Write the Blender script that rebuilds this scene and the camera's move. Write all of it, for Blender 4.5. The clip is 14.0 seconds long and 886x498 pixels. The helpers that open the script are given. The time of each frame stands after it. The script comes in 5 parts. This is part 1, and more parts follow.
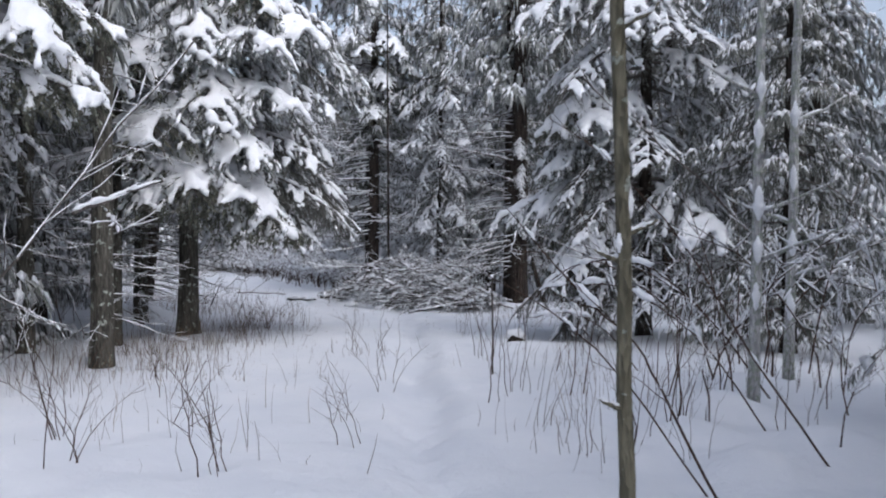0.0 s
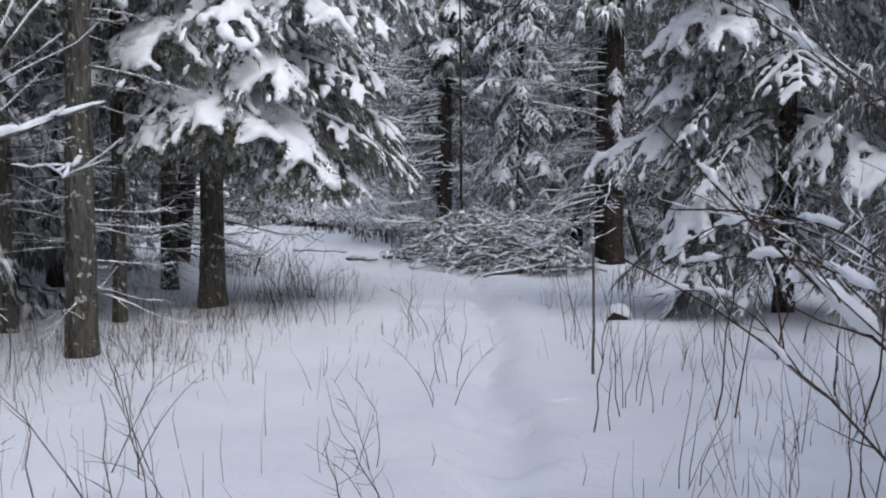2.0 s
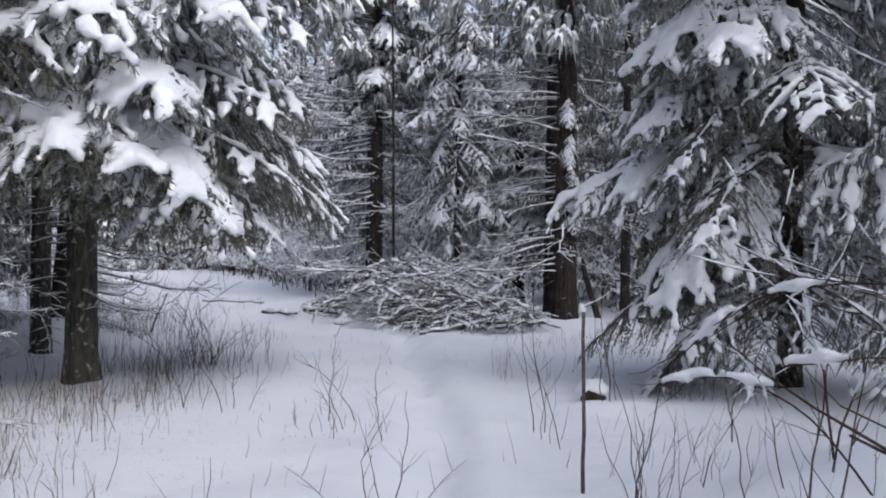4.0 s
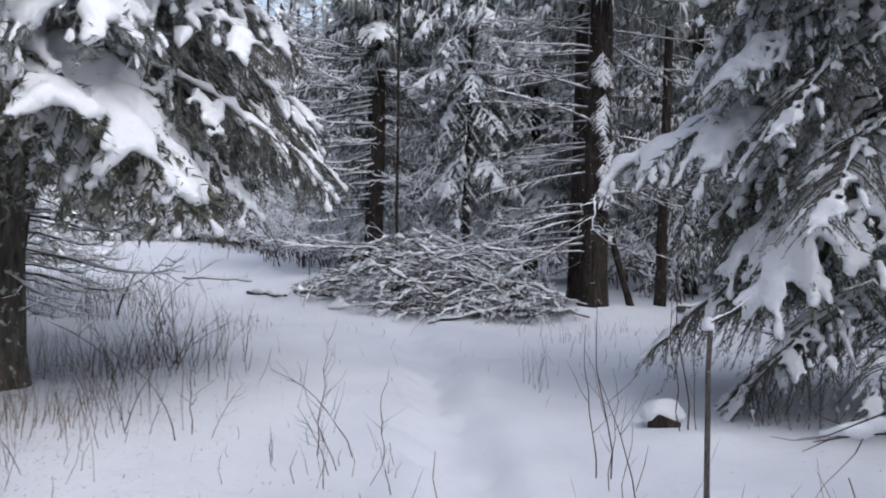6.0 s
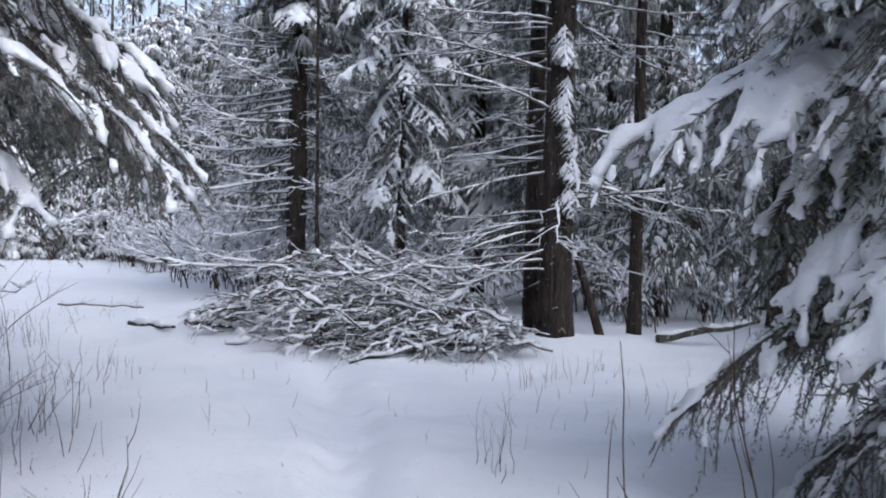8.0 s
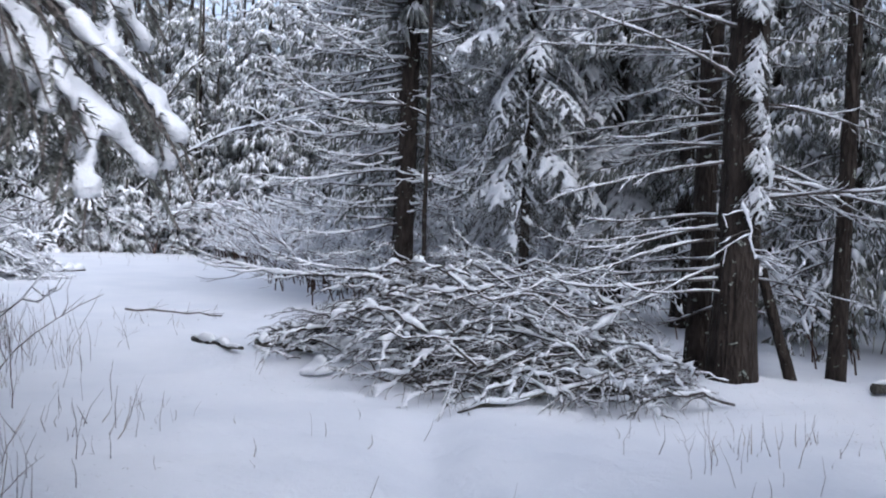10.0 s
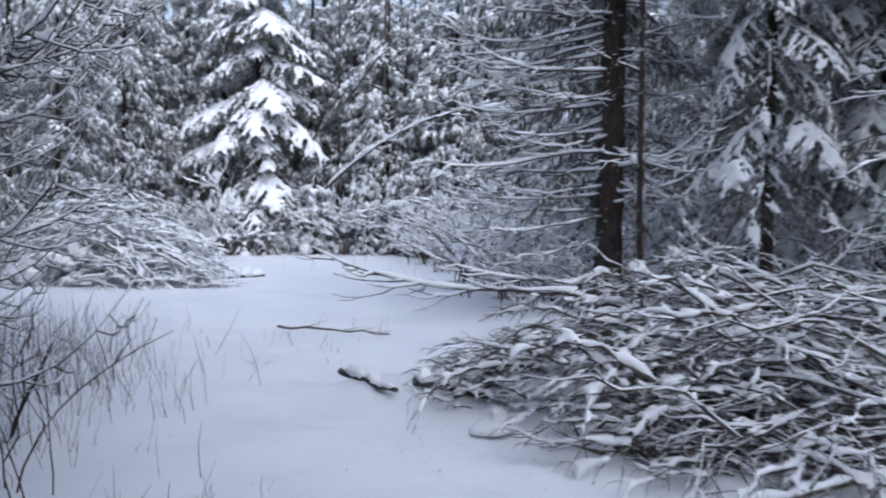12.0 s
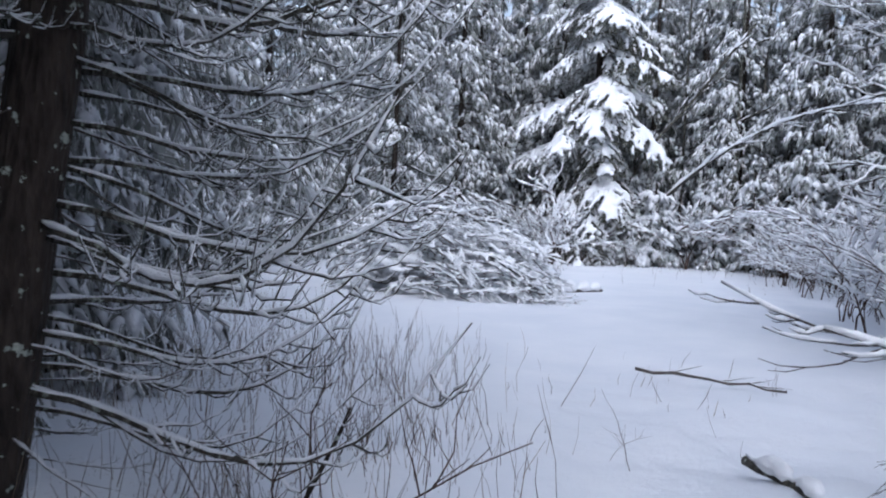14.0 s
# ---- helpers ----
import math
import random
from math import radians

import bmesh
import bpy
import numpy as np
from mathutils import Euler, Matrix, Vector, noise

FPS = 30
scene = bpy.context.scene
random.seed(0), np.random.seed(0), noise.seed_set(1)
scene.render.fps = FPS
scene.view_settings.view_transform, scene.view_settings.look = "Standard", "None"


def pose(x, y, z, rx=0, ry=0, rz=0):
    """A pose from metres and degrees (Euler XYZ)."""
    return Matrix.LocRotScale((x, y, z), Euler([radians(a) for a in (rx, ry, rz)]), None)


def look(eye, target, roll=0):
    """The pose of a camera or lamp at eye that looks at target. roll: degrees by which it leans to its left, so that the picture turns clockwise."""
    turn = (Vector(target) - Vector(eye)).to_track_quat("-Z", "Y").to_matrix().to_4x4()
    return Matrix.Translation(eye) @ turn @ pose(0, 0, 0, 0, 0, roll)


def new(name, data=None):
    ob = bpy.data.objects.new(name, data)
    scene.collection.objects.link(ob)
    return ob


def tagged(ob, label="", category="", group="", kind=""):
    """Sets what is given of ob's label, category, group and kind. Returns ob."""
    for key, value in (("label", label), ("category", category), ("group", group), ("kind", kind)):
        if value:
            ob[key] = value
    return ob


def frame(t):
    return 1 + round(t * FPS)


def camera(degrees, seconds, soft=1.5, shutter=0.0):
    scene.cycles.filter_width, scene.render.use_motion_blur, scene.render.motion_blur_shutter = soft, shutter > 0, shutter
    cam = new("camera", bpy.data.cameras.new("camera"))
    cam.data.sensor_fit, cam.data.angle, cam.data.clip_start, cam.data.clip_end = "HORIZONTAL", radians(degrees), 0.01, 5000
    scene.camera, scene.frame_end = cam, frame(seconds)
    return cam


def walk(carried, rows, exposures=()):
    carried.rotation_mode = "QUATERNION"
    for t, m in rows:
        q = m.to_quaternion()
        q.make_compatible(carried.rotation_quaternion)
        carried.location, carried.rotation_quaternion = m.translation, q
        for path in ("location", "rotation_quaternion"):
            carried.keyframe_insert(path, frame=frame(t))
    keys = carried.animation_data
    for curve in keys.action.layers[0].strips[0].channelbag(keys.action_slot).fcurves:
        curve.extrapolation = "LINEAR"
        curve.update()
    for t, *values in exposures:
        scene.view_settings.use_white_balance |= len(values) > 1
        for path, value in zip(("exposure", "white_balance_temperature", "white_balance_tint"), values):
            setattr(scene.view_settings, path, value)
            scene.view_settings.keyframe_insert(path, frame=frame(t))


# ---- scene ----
LENS = 49.74
# seconds, x, y, z, yaw, pitch, roll
PATH = [
    (0.0, 0.025, -0.749, 1.528, -0.17, -0.59, 0.45),
    (0.5, 0.003, 0.035, 1.488, 0.71, -1.13, 0.65),
    (1.0, 0.021, 0.761, 1.471, 0.99, -0.76, 0.74),
    (1.5, 0.084, 1.543, 1.485, 3.00, 0.20, -2.08),
    (2.0, 0.012, 2.189, 1.509, 4.58, -3.50, 0.27),
    (2.5, -0.034, 2.657, 1.463, 3.65, -4.01, 0.23),
    (3.0, -0.064, 3.302, 1.530, 4.05, -3.50, 1.03),
    (3.5, -0.184, 3.923, 1.551, 2.65, -1.15, 0.36),
    (3.7, -0.180, 4.127, 1.546, 0.46, -0.90, 0.55),
    (5.8, -0.424, 6.206, 1.558, 0.02, -2.41, 0.74),
    (6.0, -0.413, 6.458, 1.535, 0.12, -2.54, 1.45),
    (6.5, -0.383, 7.084, 1.530, -0.62, -2.96, 1.77),
    (7.0, -0.326, 7.742, 1.505, -1.49, -5.31, 1.55),
    (7.5, -0.340, 8.435, 1.505, -2.72, -3.89, -0.54),
    (8.0, -0.271, 9.108, 1.442, -3.46, -1.48, 1.18),
    (8.5, -0.279, 9.700, 1.455, 2.48, -1.60, -1.45),
    (8.7, -0.306, 9.972, 1.468, 2.98, -0.07, 2.58),
    (10.8, -0.398, 12.709, 1.422, 4.44, -2.55, 1.95),
    (11.0, -0.437, 12.968, 1.408, 7.20, -2.40, 0.63),
    (11.5, -0.564, 13.655, 1.428, 12.76, -2.37, 0.62),
    (12.0, -0.668, 14.254, 1.434, 15.48, -2.40, 0.88),
    (12.5, -0.897, 14.705, 1.431, 26.02, -2.76, -0.76),
    (13.0, -1.146, 15.224, 1.422, 30.23, -4.84, -0.59),
    (13.5, -1.491, 15.734, 1.432, 36.48, -2.80, -0.10),
    (14.0, -1.936, 16.121, 1.458, 34.63, -2.65, 2.55),
]
EXPO, SKY, SUN = 0.52, 0.13, 0.5

# A snowy spruce wood: a trodden trail runs north (+y) to a brush pile and a clearing.
cam = camera(LENS, 14.0, soft=1.9, shutter=0.3)
walk(cam, [(t, pose(x, y, z, 90 + pitch, 0, yaw) @ pose(0, 0, 0, 0, 0, roll)) for t, x, y, z, yaw, pitch, roll in PATH],
     exposures=[(t, EXPO + e, k, 12) for t, e, k in ((0.0, 0.0, 5850), (1.5, -0.04, 5850), (3.0, 0.02, 5900), (6.5, 0.15, 5800), (8.5, 0.33, 5620), (11.0, 0.31, 5560), (12.5, 0.09, 5400), (14.0, 0.14, 5430))])

# ---- sky and sun: a thin overcast ----
world = bpy.data.worlds.new("winter_sky")
world.use_nodes = True
scene.world = world
wn = world.node_tree
sky = wn.nodes.new("ShaderNodeTexSky")
sky.sky_type = "NISHITA"
sky.sun_disc = False
sky.sun_elevation, sky.sun_rotation = radians(45), radians(144)
sky.air_density, sky.dust_density, sky.ozone_density = 1.0, 4.0, 1.0
veil = wn.nodes.new("ShaderNodeHueSaturation")
veil.inputs["Saturation"].default_value = 0.5
wn.links.new(sky.outputs["Color"], veil.inputs["Color"])
wn.links.new(veil.outputs["Color"], wn.nodes["Background"].inputs["Color"])
wn.nodes["Background"].inputs["Strength"].default_value = SKY
sun_data = bpy.data.lights.new("sun", "SUN")
sun_data.energy, sun_data.angle, sun_data.color = SUN, radians(70), (1.0, 0.98, 0.95)
sun = new("sun", sun_data)
sun.matrix_world = look((9, -13, 14), (0, 0, 0))


# ---- materials ----
def material(name, build):
    m = bpy.data.materials.new(name)
    m.use_nodes = True
    tree = m.node_tree
    build(tree, tree.nodes["Principled BSDF"])
    return m


def node(tree, kind, **values):
    n = tree.nodes.new(kind)
    for key, value in values.items():
        n.inputs[key.replace("_", " ")].default_value = value
    return n


def coords(tree, stretch=(1, 1, 1)):
    c = tree.nodes.new("ShaderNodeTexCoord")
    m = node(tree, "ShaderNodeMapping", Scale=stretch)
    tree.links.new(c.outputs["Object"], m.inputs["Vector"])
    return m.outputs["Vector"]


def ramp(tree, source, *stops):
    r = tree.nodes.new("ShaderNodeValToRGB")
    while len(r.color_ramp.elements) < len(stops):
        r.color_ramp.elements.new(0.5)
    for e, (at, colour) in zip(r.color_ramp.elements, stops):
        e.position, e.color = at, (*colour, 1)
    tree.links.new(source, r.inputs["Fac"])
    return r.outputs["Color"]


def bump(tree, shader, source, strength, distance):
    b = node(tree, "ShaderNodeBump", Strength=strength, Distance=distance)
    tree.links.new(source, b.inputs["Height"])
    tree.links.new(b.outputs["Normal"], shader.inputs["Normal"])


def snow_look(grain, tint_a, tint_b):
    def build(tree, p):
        v = coords(tree)
        wide = node(tree, "ShaderNodeTexNoise", Scale=0.9, Detail=4.0, Roughness=0.55)
        fine = node(tree, "ShaderNodeTexNoise", Scale=grain, Detail=6.0, Roughness=0.7)
        tree.links.new(v, wide.inputs["Vector"])
        tree.links.new(v, fine.inputs["Vector"])
        tree.links.new(ramp(tree, wide.outputs["Fac"], (0.3, tint_a), (0.7, tint_b)), p.inputs["Base Color"])
        p.inputs["Roughness"].default_value = 0.75
        p.inputs["Specular IOR Level"].default_value = 0.25
        bump(tree, p, fine.outputs["Fac"], 0.8, 0.03)
    return build


def bark_look(dark, light, flecks, scale=1.0):
    def build(tree, p):
        v = coords(tree, (1, 1, 0.28))
        plates = node(tree, "ShaderNodeTexVoronoi", Scale=30.0 * scale)
        grain = node(tree, "ShaderNodeTexNoise", Scale=14.0 * scale, Detail=8.0, Roughness=0.65)
        patch = node(tree, "ShaderNodeTexNoise", Scale=13.0 * scale, Detail=5.0, Roughness=0.6)
        for n in (plates, grain):
            tree.links.new(v, n.inputs["Vector"])
        tree.links.new(coords(tree), patch.inputs["Vector"])
        wood = ramp(tree, grain.outputs["Fac"], (0.32, dark), (0.72, light))
        mix = tree.nodes.new("ShaderNodeMix")
        mix.data_type = "RGBA"
        tree.links.new(ramp(tree, patch.outputs["Fac"], (flecks, (0, 0, 0)), (flecks + 0.03, (1, 1, 1))), mix.inputs["Factor"])
        tree.links.new(wood, mix.inputs["A"])
        mix.inputs["B"].default_value = (0.34, 0.36, 0.31, 1)
        tree.links.new(mix.outputs["Result"], p.inputs["Base Color"])
        p.inputs["Roughness"].default_value = 0.9
        p.inputs["Specular IOR Level"].default_value = 0.2
        bump(tree, p, plates.outputs["Distance"], 1.0, 0.035)
    return build


def leaf_look(dark, light, scale=6.0):
    def build(tree, p):
        g = tree.nodes.new("ShaderNodeNewGeometry")
        n = node(tree, "ShaderNodeTexNoise", Scale=scale, Detail=3.0)
        tree.links.new(coords(tree), n.inputs["Vector"])
        add = node(tree, "ShaderNodeMath")
        add.operation = "ADD"
        tree.links.new(g.outputs["Random Per Island"], add.inputs[0])
        tree.links.new(n.outputs["Fac"], add.inputs[1])
        half = node(tree, "ShaderNodeMath")
        half.operation = "MULTIPLY"
        half.inputs[1].default_value = 0.5
        tree.links.new(add.outputs[0], half.inputs[0])
        tree.links.new(ramp(tree, half.outputs[0], (0.2, dark), (0.8, light)), p.inputs["Base Color"])
        p.inputs["Roughness"].default_value = 0.7
        p.inputs["Specular IOR Level"].default_value = 0.25
    return build


GROUND_SNOW = material("ground_snow", snow_look(9.0, (0.73, 0.75, 0.79), (0.81, 0.82, 0.845)))
BRANCH_SNOW = material("branch_snow", snow_look(22.0, (0.84, 0.85, 0.88), (0.90, 0.90, 0.91)))
BARK = material("spruce_bark", bark_look((0.016, 0.0125, 0.0105), (0.068, 0.053, 0.043), 0.64))
BARK_GREY = material("grey_bark", bark_look((0.028, 0.025, 0.022), (0.15, 0.14, 0.115), 0.60))
BARK_GREEN = material("aspen_bark", bark_look((0.10, 0.09, 0.06), (0.22, 0.205, 0.15), 0.62, 1.6))
BARK_PALE = material("birch_bark", bark_look((0.30, 0.29, 0.28), (0.62, 0.62, 0.62), 0.5, 1.4))
TWIG = material("dead_twig", bark_look((0.08, 0.068, 0.06), (0.25, 0.22, 0.20), 0.66, 3.0))
STEM = material("shrub_stem", bark_look((0.055, 0.035, 0.028), (0.16, 0.105, 0.08), 0.75, 3.0))
NEEDLE = material("spruce_needles", leaf_look((0.04, 0.045, 0.034), (0.21, 0.21, 0.165)))
NEEDLE_FROST = material("frosted_needles", leaf_look((0.085, 0.09, 0.08), (0.46, 0.47, 0.45)))
# Frosted needles toned down; the mid wood's shade is in this colour.
NEEDLE_MID = material("mid_tone_needles", leaf_look((0.05, 0.055, 0.045), (0.30, 0.30, 0.27)))
DRY_GRASS = material("dry_grass", leaf_look((0.13, 0.09, 0.055), (0.30, 0.22, 0.14)))


# ---- mesh helpers ----
class Geo:
    """Gathers tubes and blades for one mesh."""

    def __init__(self):
        self.v, self.f, self.m = [], [], []

    def tube(self, pts, radii, sides=5, mat=0, flat=1.0, turn=0.0):
        n = len(pts)
        base = len(self.v)
        for i in range(n):
            a, b = pts[max(i - 1, 0)], pts[min(i + 1, n - 1)]
            d = (b - a)
            d = d.normalized() if d.length > 1e-6 else Vector((0, 0, 1))
            ref = Vector((0, 0, 1)) if abs(d.z) < 0.9 else Vector((1, 0, 0))
            s = d.cross(ref).normalized()
            u = s.cross(d)
            for k in range(sides):
                w = 2 * math.pi * k / sides + turn
                q = pts[i] + s * (math.cos(w) * radii[i]) + u * (math.sin(w) * radii[i] * flat)
                self.v.append(tuple(q))
        for i in range(n - 1):
            for k in range(sides):
                j = (k + 1) % sides
                self.f.append((base + i * sides + k, base + i * sides + j, base + (i + 1) * sides + j, base + (i + 1) * sides + k))
                self.m.append(mat)
        for end, order in ((0, 1), (n - 1, -1)):
            self.f.append(tuple(base + end * sides + k for k in range(sides))[::-order])
            self.m.append(mat)

    def blade(self, p, tip, side, mat=0):
        b = len(self.v)
        self.v += [tuple(p - side), tuple(p + side), tuple(tip)]
        self.f.append((b, b + 1, b + 2))
        self.m.append(mat)

    def mesh(self, name, mats, smooth=True):
        me = bpy.data.meshes.new(name)
        me.from_pydata(self.v, [], self.f)
        for m in mats:
            me.materials.append(m)
        me.polygons.foreach_set("material_index", self.m)
        me.polygons.foreach_set("use_smooth", [smooth] * len(self.f))
        me.update()
        return me


def thing(name, x, y, z, label, category, group="", turn=0.0):
    ob = new(name)
    ob.empty_display_size = 0.1
    ob.matrix_basis = pose(x, y, z, 0, 0, turn)
    return tagged(ob, label, category, group)


def part(name, me, parent, m=None, label=""):
    ob = new(name, me)
    ob.parent = parent
    if m is not None:
        ob.matrix_basis = m
    return tagged(ob, label)


def melted(me, voxel, keep=1.0, rough=1.0):
    """Fuses overlapping lumps of snow into one soft body."""
    ob = new("snow_mould", me)
    r = ob.modifiers.new("fuse", "REMESH")
    r.mode, r.voxel_size, r.use_smooth_shade = "VOXEL", voxel, True
    s = ob.modifiers.new("soften", "SMOOTH")
    s.factor, s.iterations = 0.5, 3
    if keep < 1:
        d = ob.modifiers.new("thin", "DECIMATE")
        d.ratio = keep
    done = bpy.data.meshes.new_from_object(ob.evaluated_get(bpy.context.evaluated_depsgraph_get()))
    bpy.data.objects.remove(ob)
    for v in done.vertices:
        v.co += v.normal * rough * (0.014 * noise.noise(v.co * 10.0) + 0.009 * noise.noise(v.co * 26.0))
    done.name = "snow"
    done.polygons.foreach_set("use_smooth", [True] * len(done.polygons))
    return done


def arc(start, way, length, steps, sag, lift, rng, wobble=0.03):
    """A branch line: it sets out along way, sags, and lifts again at its end."""
    pts, w = [Vector(start)], Vector(way).normalized()
    side = Vector((-w.y, w.x, 0))
    off = 0.0
    for i in range(1, steps + 1):
        s = i / steps
        off += rng.uniform(-wobble, wobble) * length / steps * 4
        drop = -sag * math.sin(math.pi * min(1.0, s * 0.5) ) * s + lift * s * s * s
        pts.append(Vector(start) + w * (length * s) + side * off + Vector((0, 0, drop * length + rng.uniform(-wobble, wobble) * length / steps)))
    return pts


def along(pts, s):
    i = min(int(s * (len(pts) - 1)), len(pts) - 2)
    f = s * (len(pts) - 1) - i
    return pts[i].lerp(pts[i + 1], f), (pts[i + 1] - pts[i]).normalized()


def snow_on(g, pts, r, depth, rng, sides=5, mat=0, gaps=0.0):
    """A lumpy ridge of snow lying along the upper side of a branch."""
    run, rad = [], []
    n = 2 * (len(pts) - 1)
    for i in range(n + 1):
        s = i / n
        p, d = along(pts, min(s, 0.9999))
        t = depth * (0.4 + 0.75 * rng.random() + 0.5 * (rng.random() < 0.18)) * (1.0 - 0.5 * s)
        run.append(p + Vector((-d.y, d.x, 0)) * (rng.uniform(-0.35, 0.35) * t) + Vector((0, 0, r * (1 - s) * 0.7 + t * 0.5)))
        rad.append(max(0.003, t))
        if gaps and rng.random() < gaps * 0.6 and len(run) > 1:
            rad[0] *= 0.5
            rad[-1] *= 0.35
            g.tube(run, rad, sides, mat, 0.8, rng.random())
            run, rad = [], []
    if len(run) > 1:
        rad[0] *= 0.5
        rad[-1] *= 0.4
        g.tube(run, rad, sides, mat, 0.8, rng.random())


# ---- ground ----
MOUNDS = []


def trail_x(y):
    return 0.18 - 0.045 * max(0.0, y - 1.0) - 0.0028 * max(0.0, y - 12) ** 2.2


def ground_z(x, y):
    far = max(0.0, math.hypot(x + 1, y - 18) - 30)
    z = 0.07 * noise.noise(Vector((x * 0.28, y * 0.28, 1.7))) + 0.04 * noise.noise(Vector((x * 1.3, y * 1.3, 4.1)))
    z += 0.022 * noise.noise(Vector((x * 3.6, y * 3.6, 9.0))) + 0.010 * noise.noise(Vector((x * 9, y * 9, 3.0)))
    if far > 0:
        z += 0.02 * far * noise.noise(Vector((x * 0.03, y * 0.03, 7.0))) * 0.5
    if -6 < y < 21:
        d = (x - trail_x(y) - 0.06 * math.sin(y * 1.7)) / 0.24
        z -= 0.085 * math.exp(-d * d) * min(1.0, (21 - y) / 4)
        z += 0.02 * math.exp(-((abs(d) - 1.5) / 0.5) ** 2)
        d = (x + 1.35 + 0.02 * y) / 0.2
        z -= 0.035 * math.exp(-d * d) * max(0.0, 1 - y / 16)
    if -3 < y < 18 and abs(x - trail_x(y)) < 0.6:
        for k in (int((y + 3) / 0.36) - 1, int((y + 3) / 0.36), int((y + 3) / 0.36) + 1):
            fy = k * 0.36 - 2.9 + 0.13 * math.sin(k * 5.1)
            fx = trail_x(fy) + (0.11 if k % 2 else -0.11) + 0.09 * math.sin(k * 3.7)
            z -= (0.05 + 0.03 * math.sin(k * 7.7)) * math.exp(-((x - fx) / 0.09) ** 2 - ((y - fy) / 0.15) ** 2)
    for mx, my, h, r in MOUNDS:
        d = ((x - mx) ** 2 + (y - my) ** 2) / (r * r)
        if d < 6:
            z += h * math.exp(-d)
    return z
MOUNDS += [(1.9, 6.6, 0.16, 0.4), (2.5, 7.6, 0.22, 0.5), (1.55, 8.7, 0.14, 0.35), (2.9, 6.2, 0.2, 0.5), (2.1, 5.6, 0.14, 0.3), (1.9, 10.0, 0.16, 0.4), (3.2, 8.9, 0.2, 0.45), (1.3, 7.4, 0.09, 0.25), (2.7, 10.6, 0.2, 0.5), (1.35, 5.9, 0.1, 0.22), (-5.72, 17.85, 0.3, 0.42), (1.76, 20.34, 0.16, 0.8), (-3.8, 13.8, 0.06, 0.7), (-5.9, 18.5, 0.12, 0.7), (-1.9, 26.9, 0.15, 1.0), (-2.3, 20.75, 0.2, 0.55), (-1.3, 20.1, 0.12, 0.45), (-3.0, 21.2, 0.12, 0.4), (2.8, 20.8, 0.1, 0.5),
           (-0.8, 20.9, 0.1, 1.9), (3.2, 13.0, 0.14, 1.5), (1.15, 12.75, 0.08, 0.35)]


def spaced(fine, lo, hi, reach):
    inner = list(np.arange(lo, hi + 1e-6, fine))
    out, step = [], fine
    while not out or out[-1] < reach:
        step *= 1.28
        out.append((out[-1] if out else 0.0) + step)
    return np.array([lo - d for d in reversed(out)] + inner + [hi + d for d in out])


def build_ground():
    xs, ys = spaced(0.085, -6.0, 4.0, 2500), spaced(0.085, 2.0, 24.0, 2500)
    g = [(x, y, ground_z(x, y)) for y in ys for x in xs]
    nx, ny = len(xs), len(ys)
    faces = [(j * nx + i, j * nx + i + 1, (j + 1) * nx + i + 1, (j + 1) * nx + i) for j in range(ny - 1) for i in range(nx - 1)]
    me = bpy.data.meshes.new("ground")
    me.from_pydata(g, [], faces)
    me.materials.append(GROUND_SNOW)
    me.polygons.foreach_set("use_smooth", [True] * len(faces))
    tagged(new("ground", me), "deep white snow with a trodden trail", "snow ground", kind="structure")


build_ground()


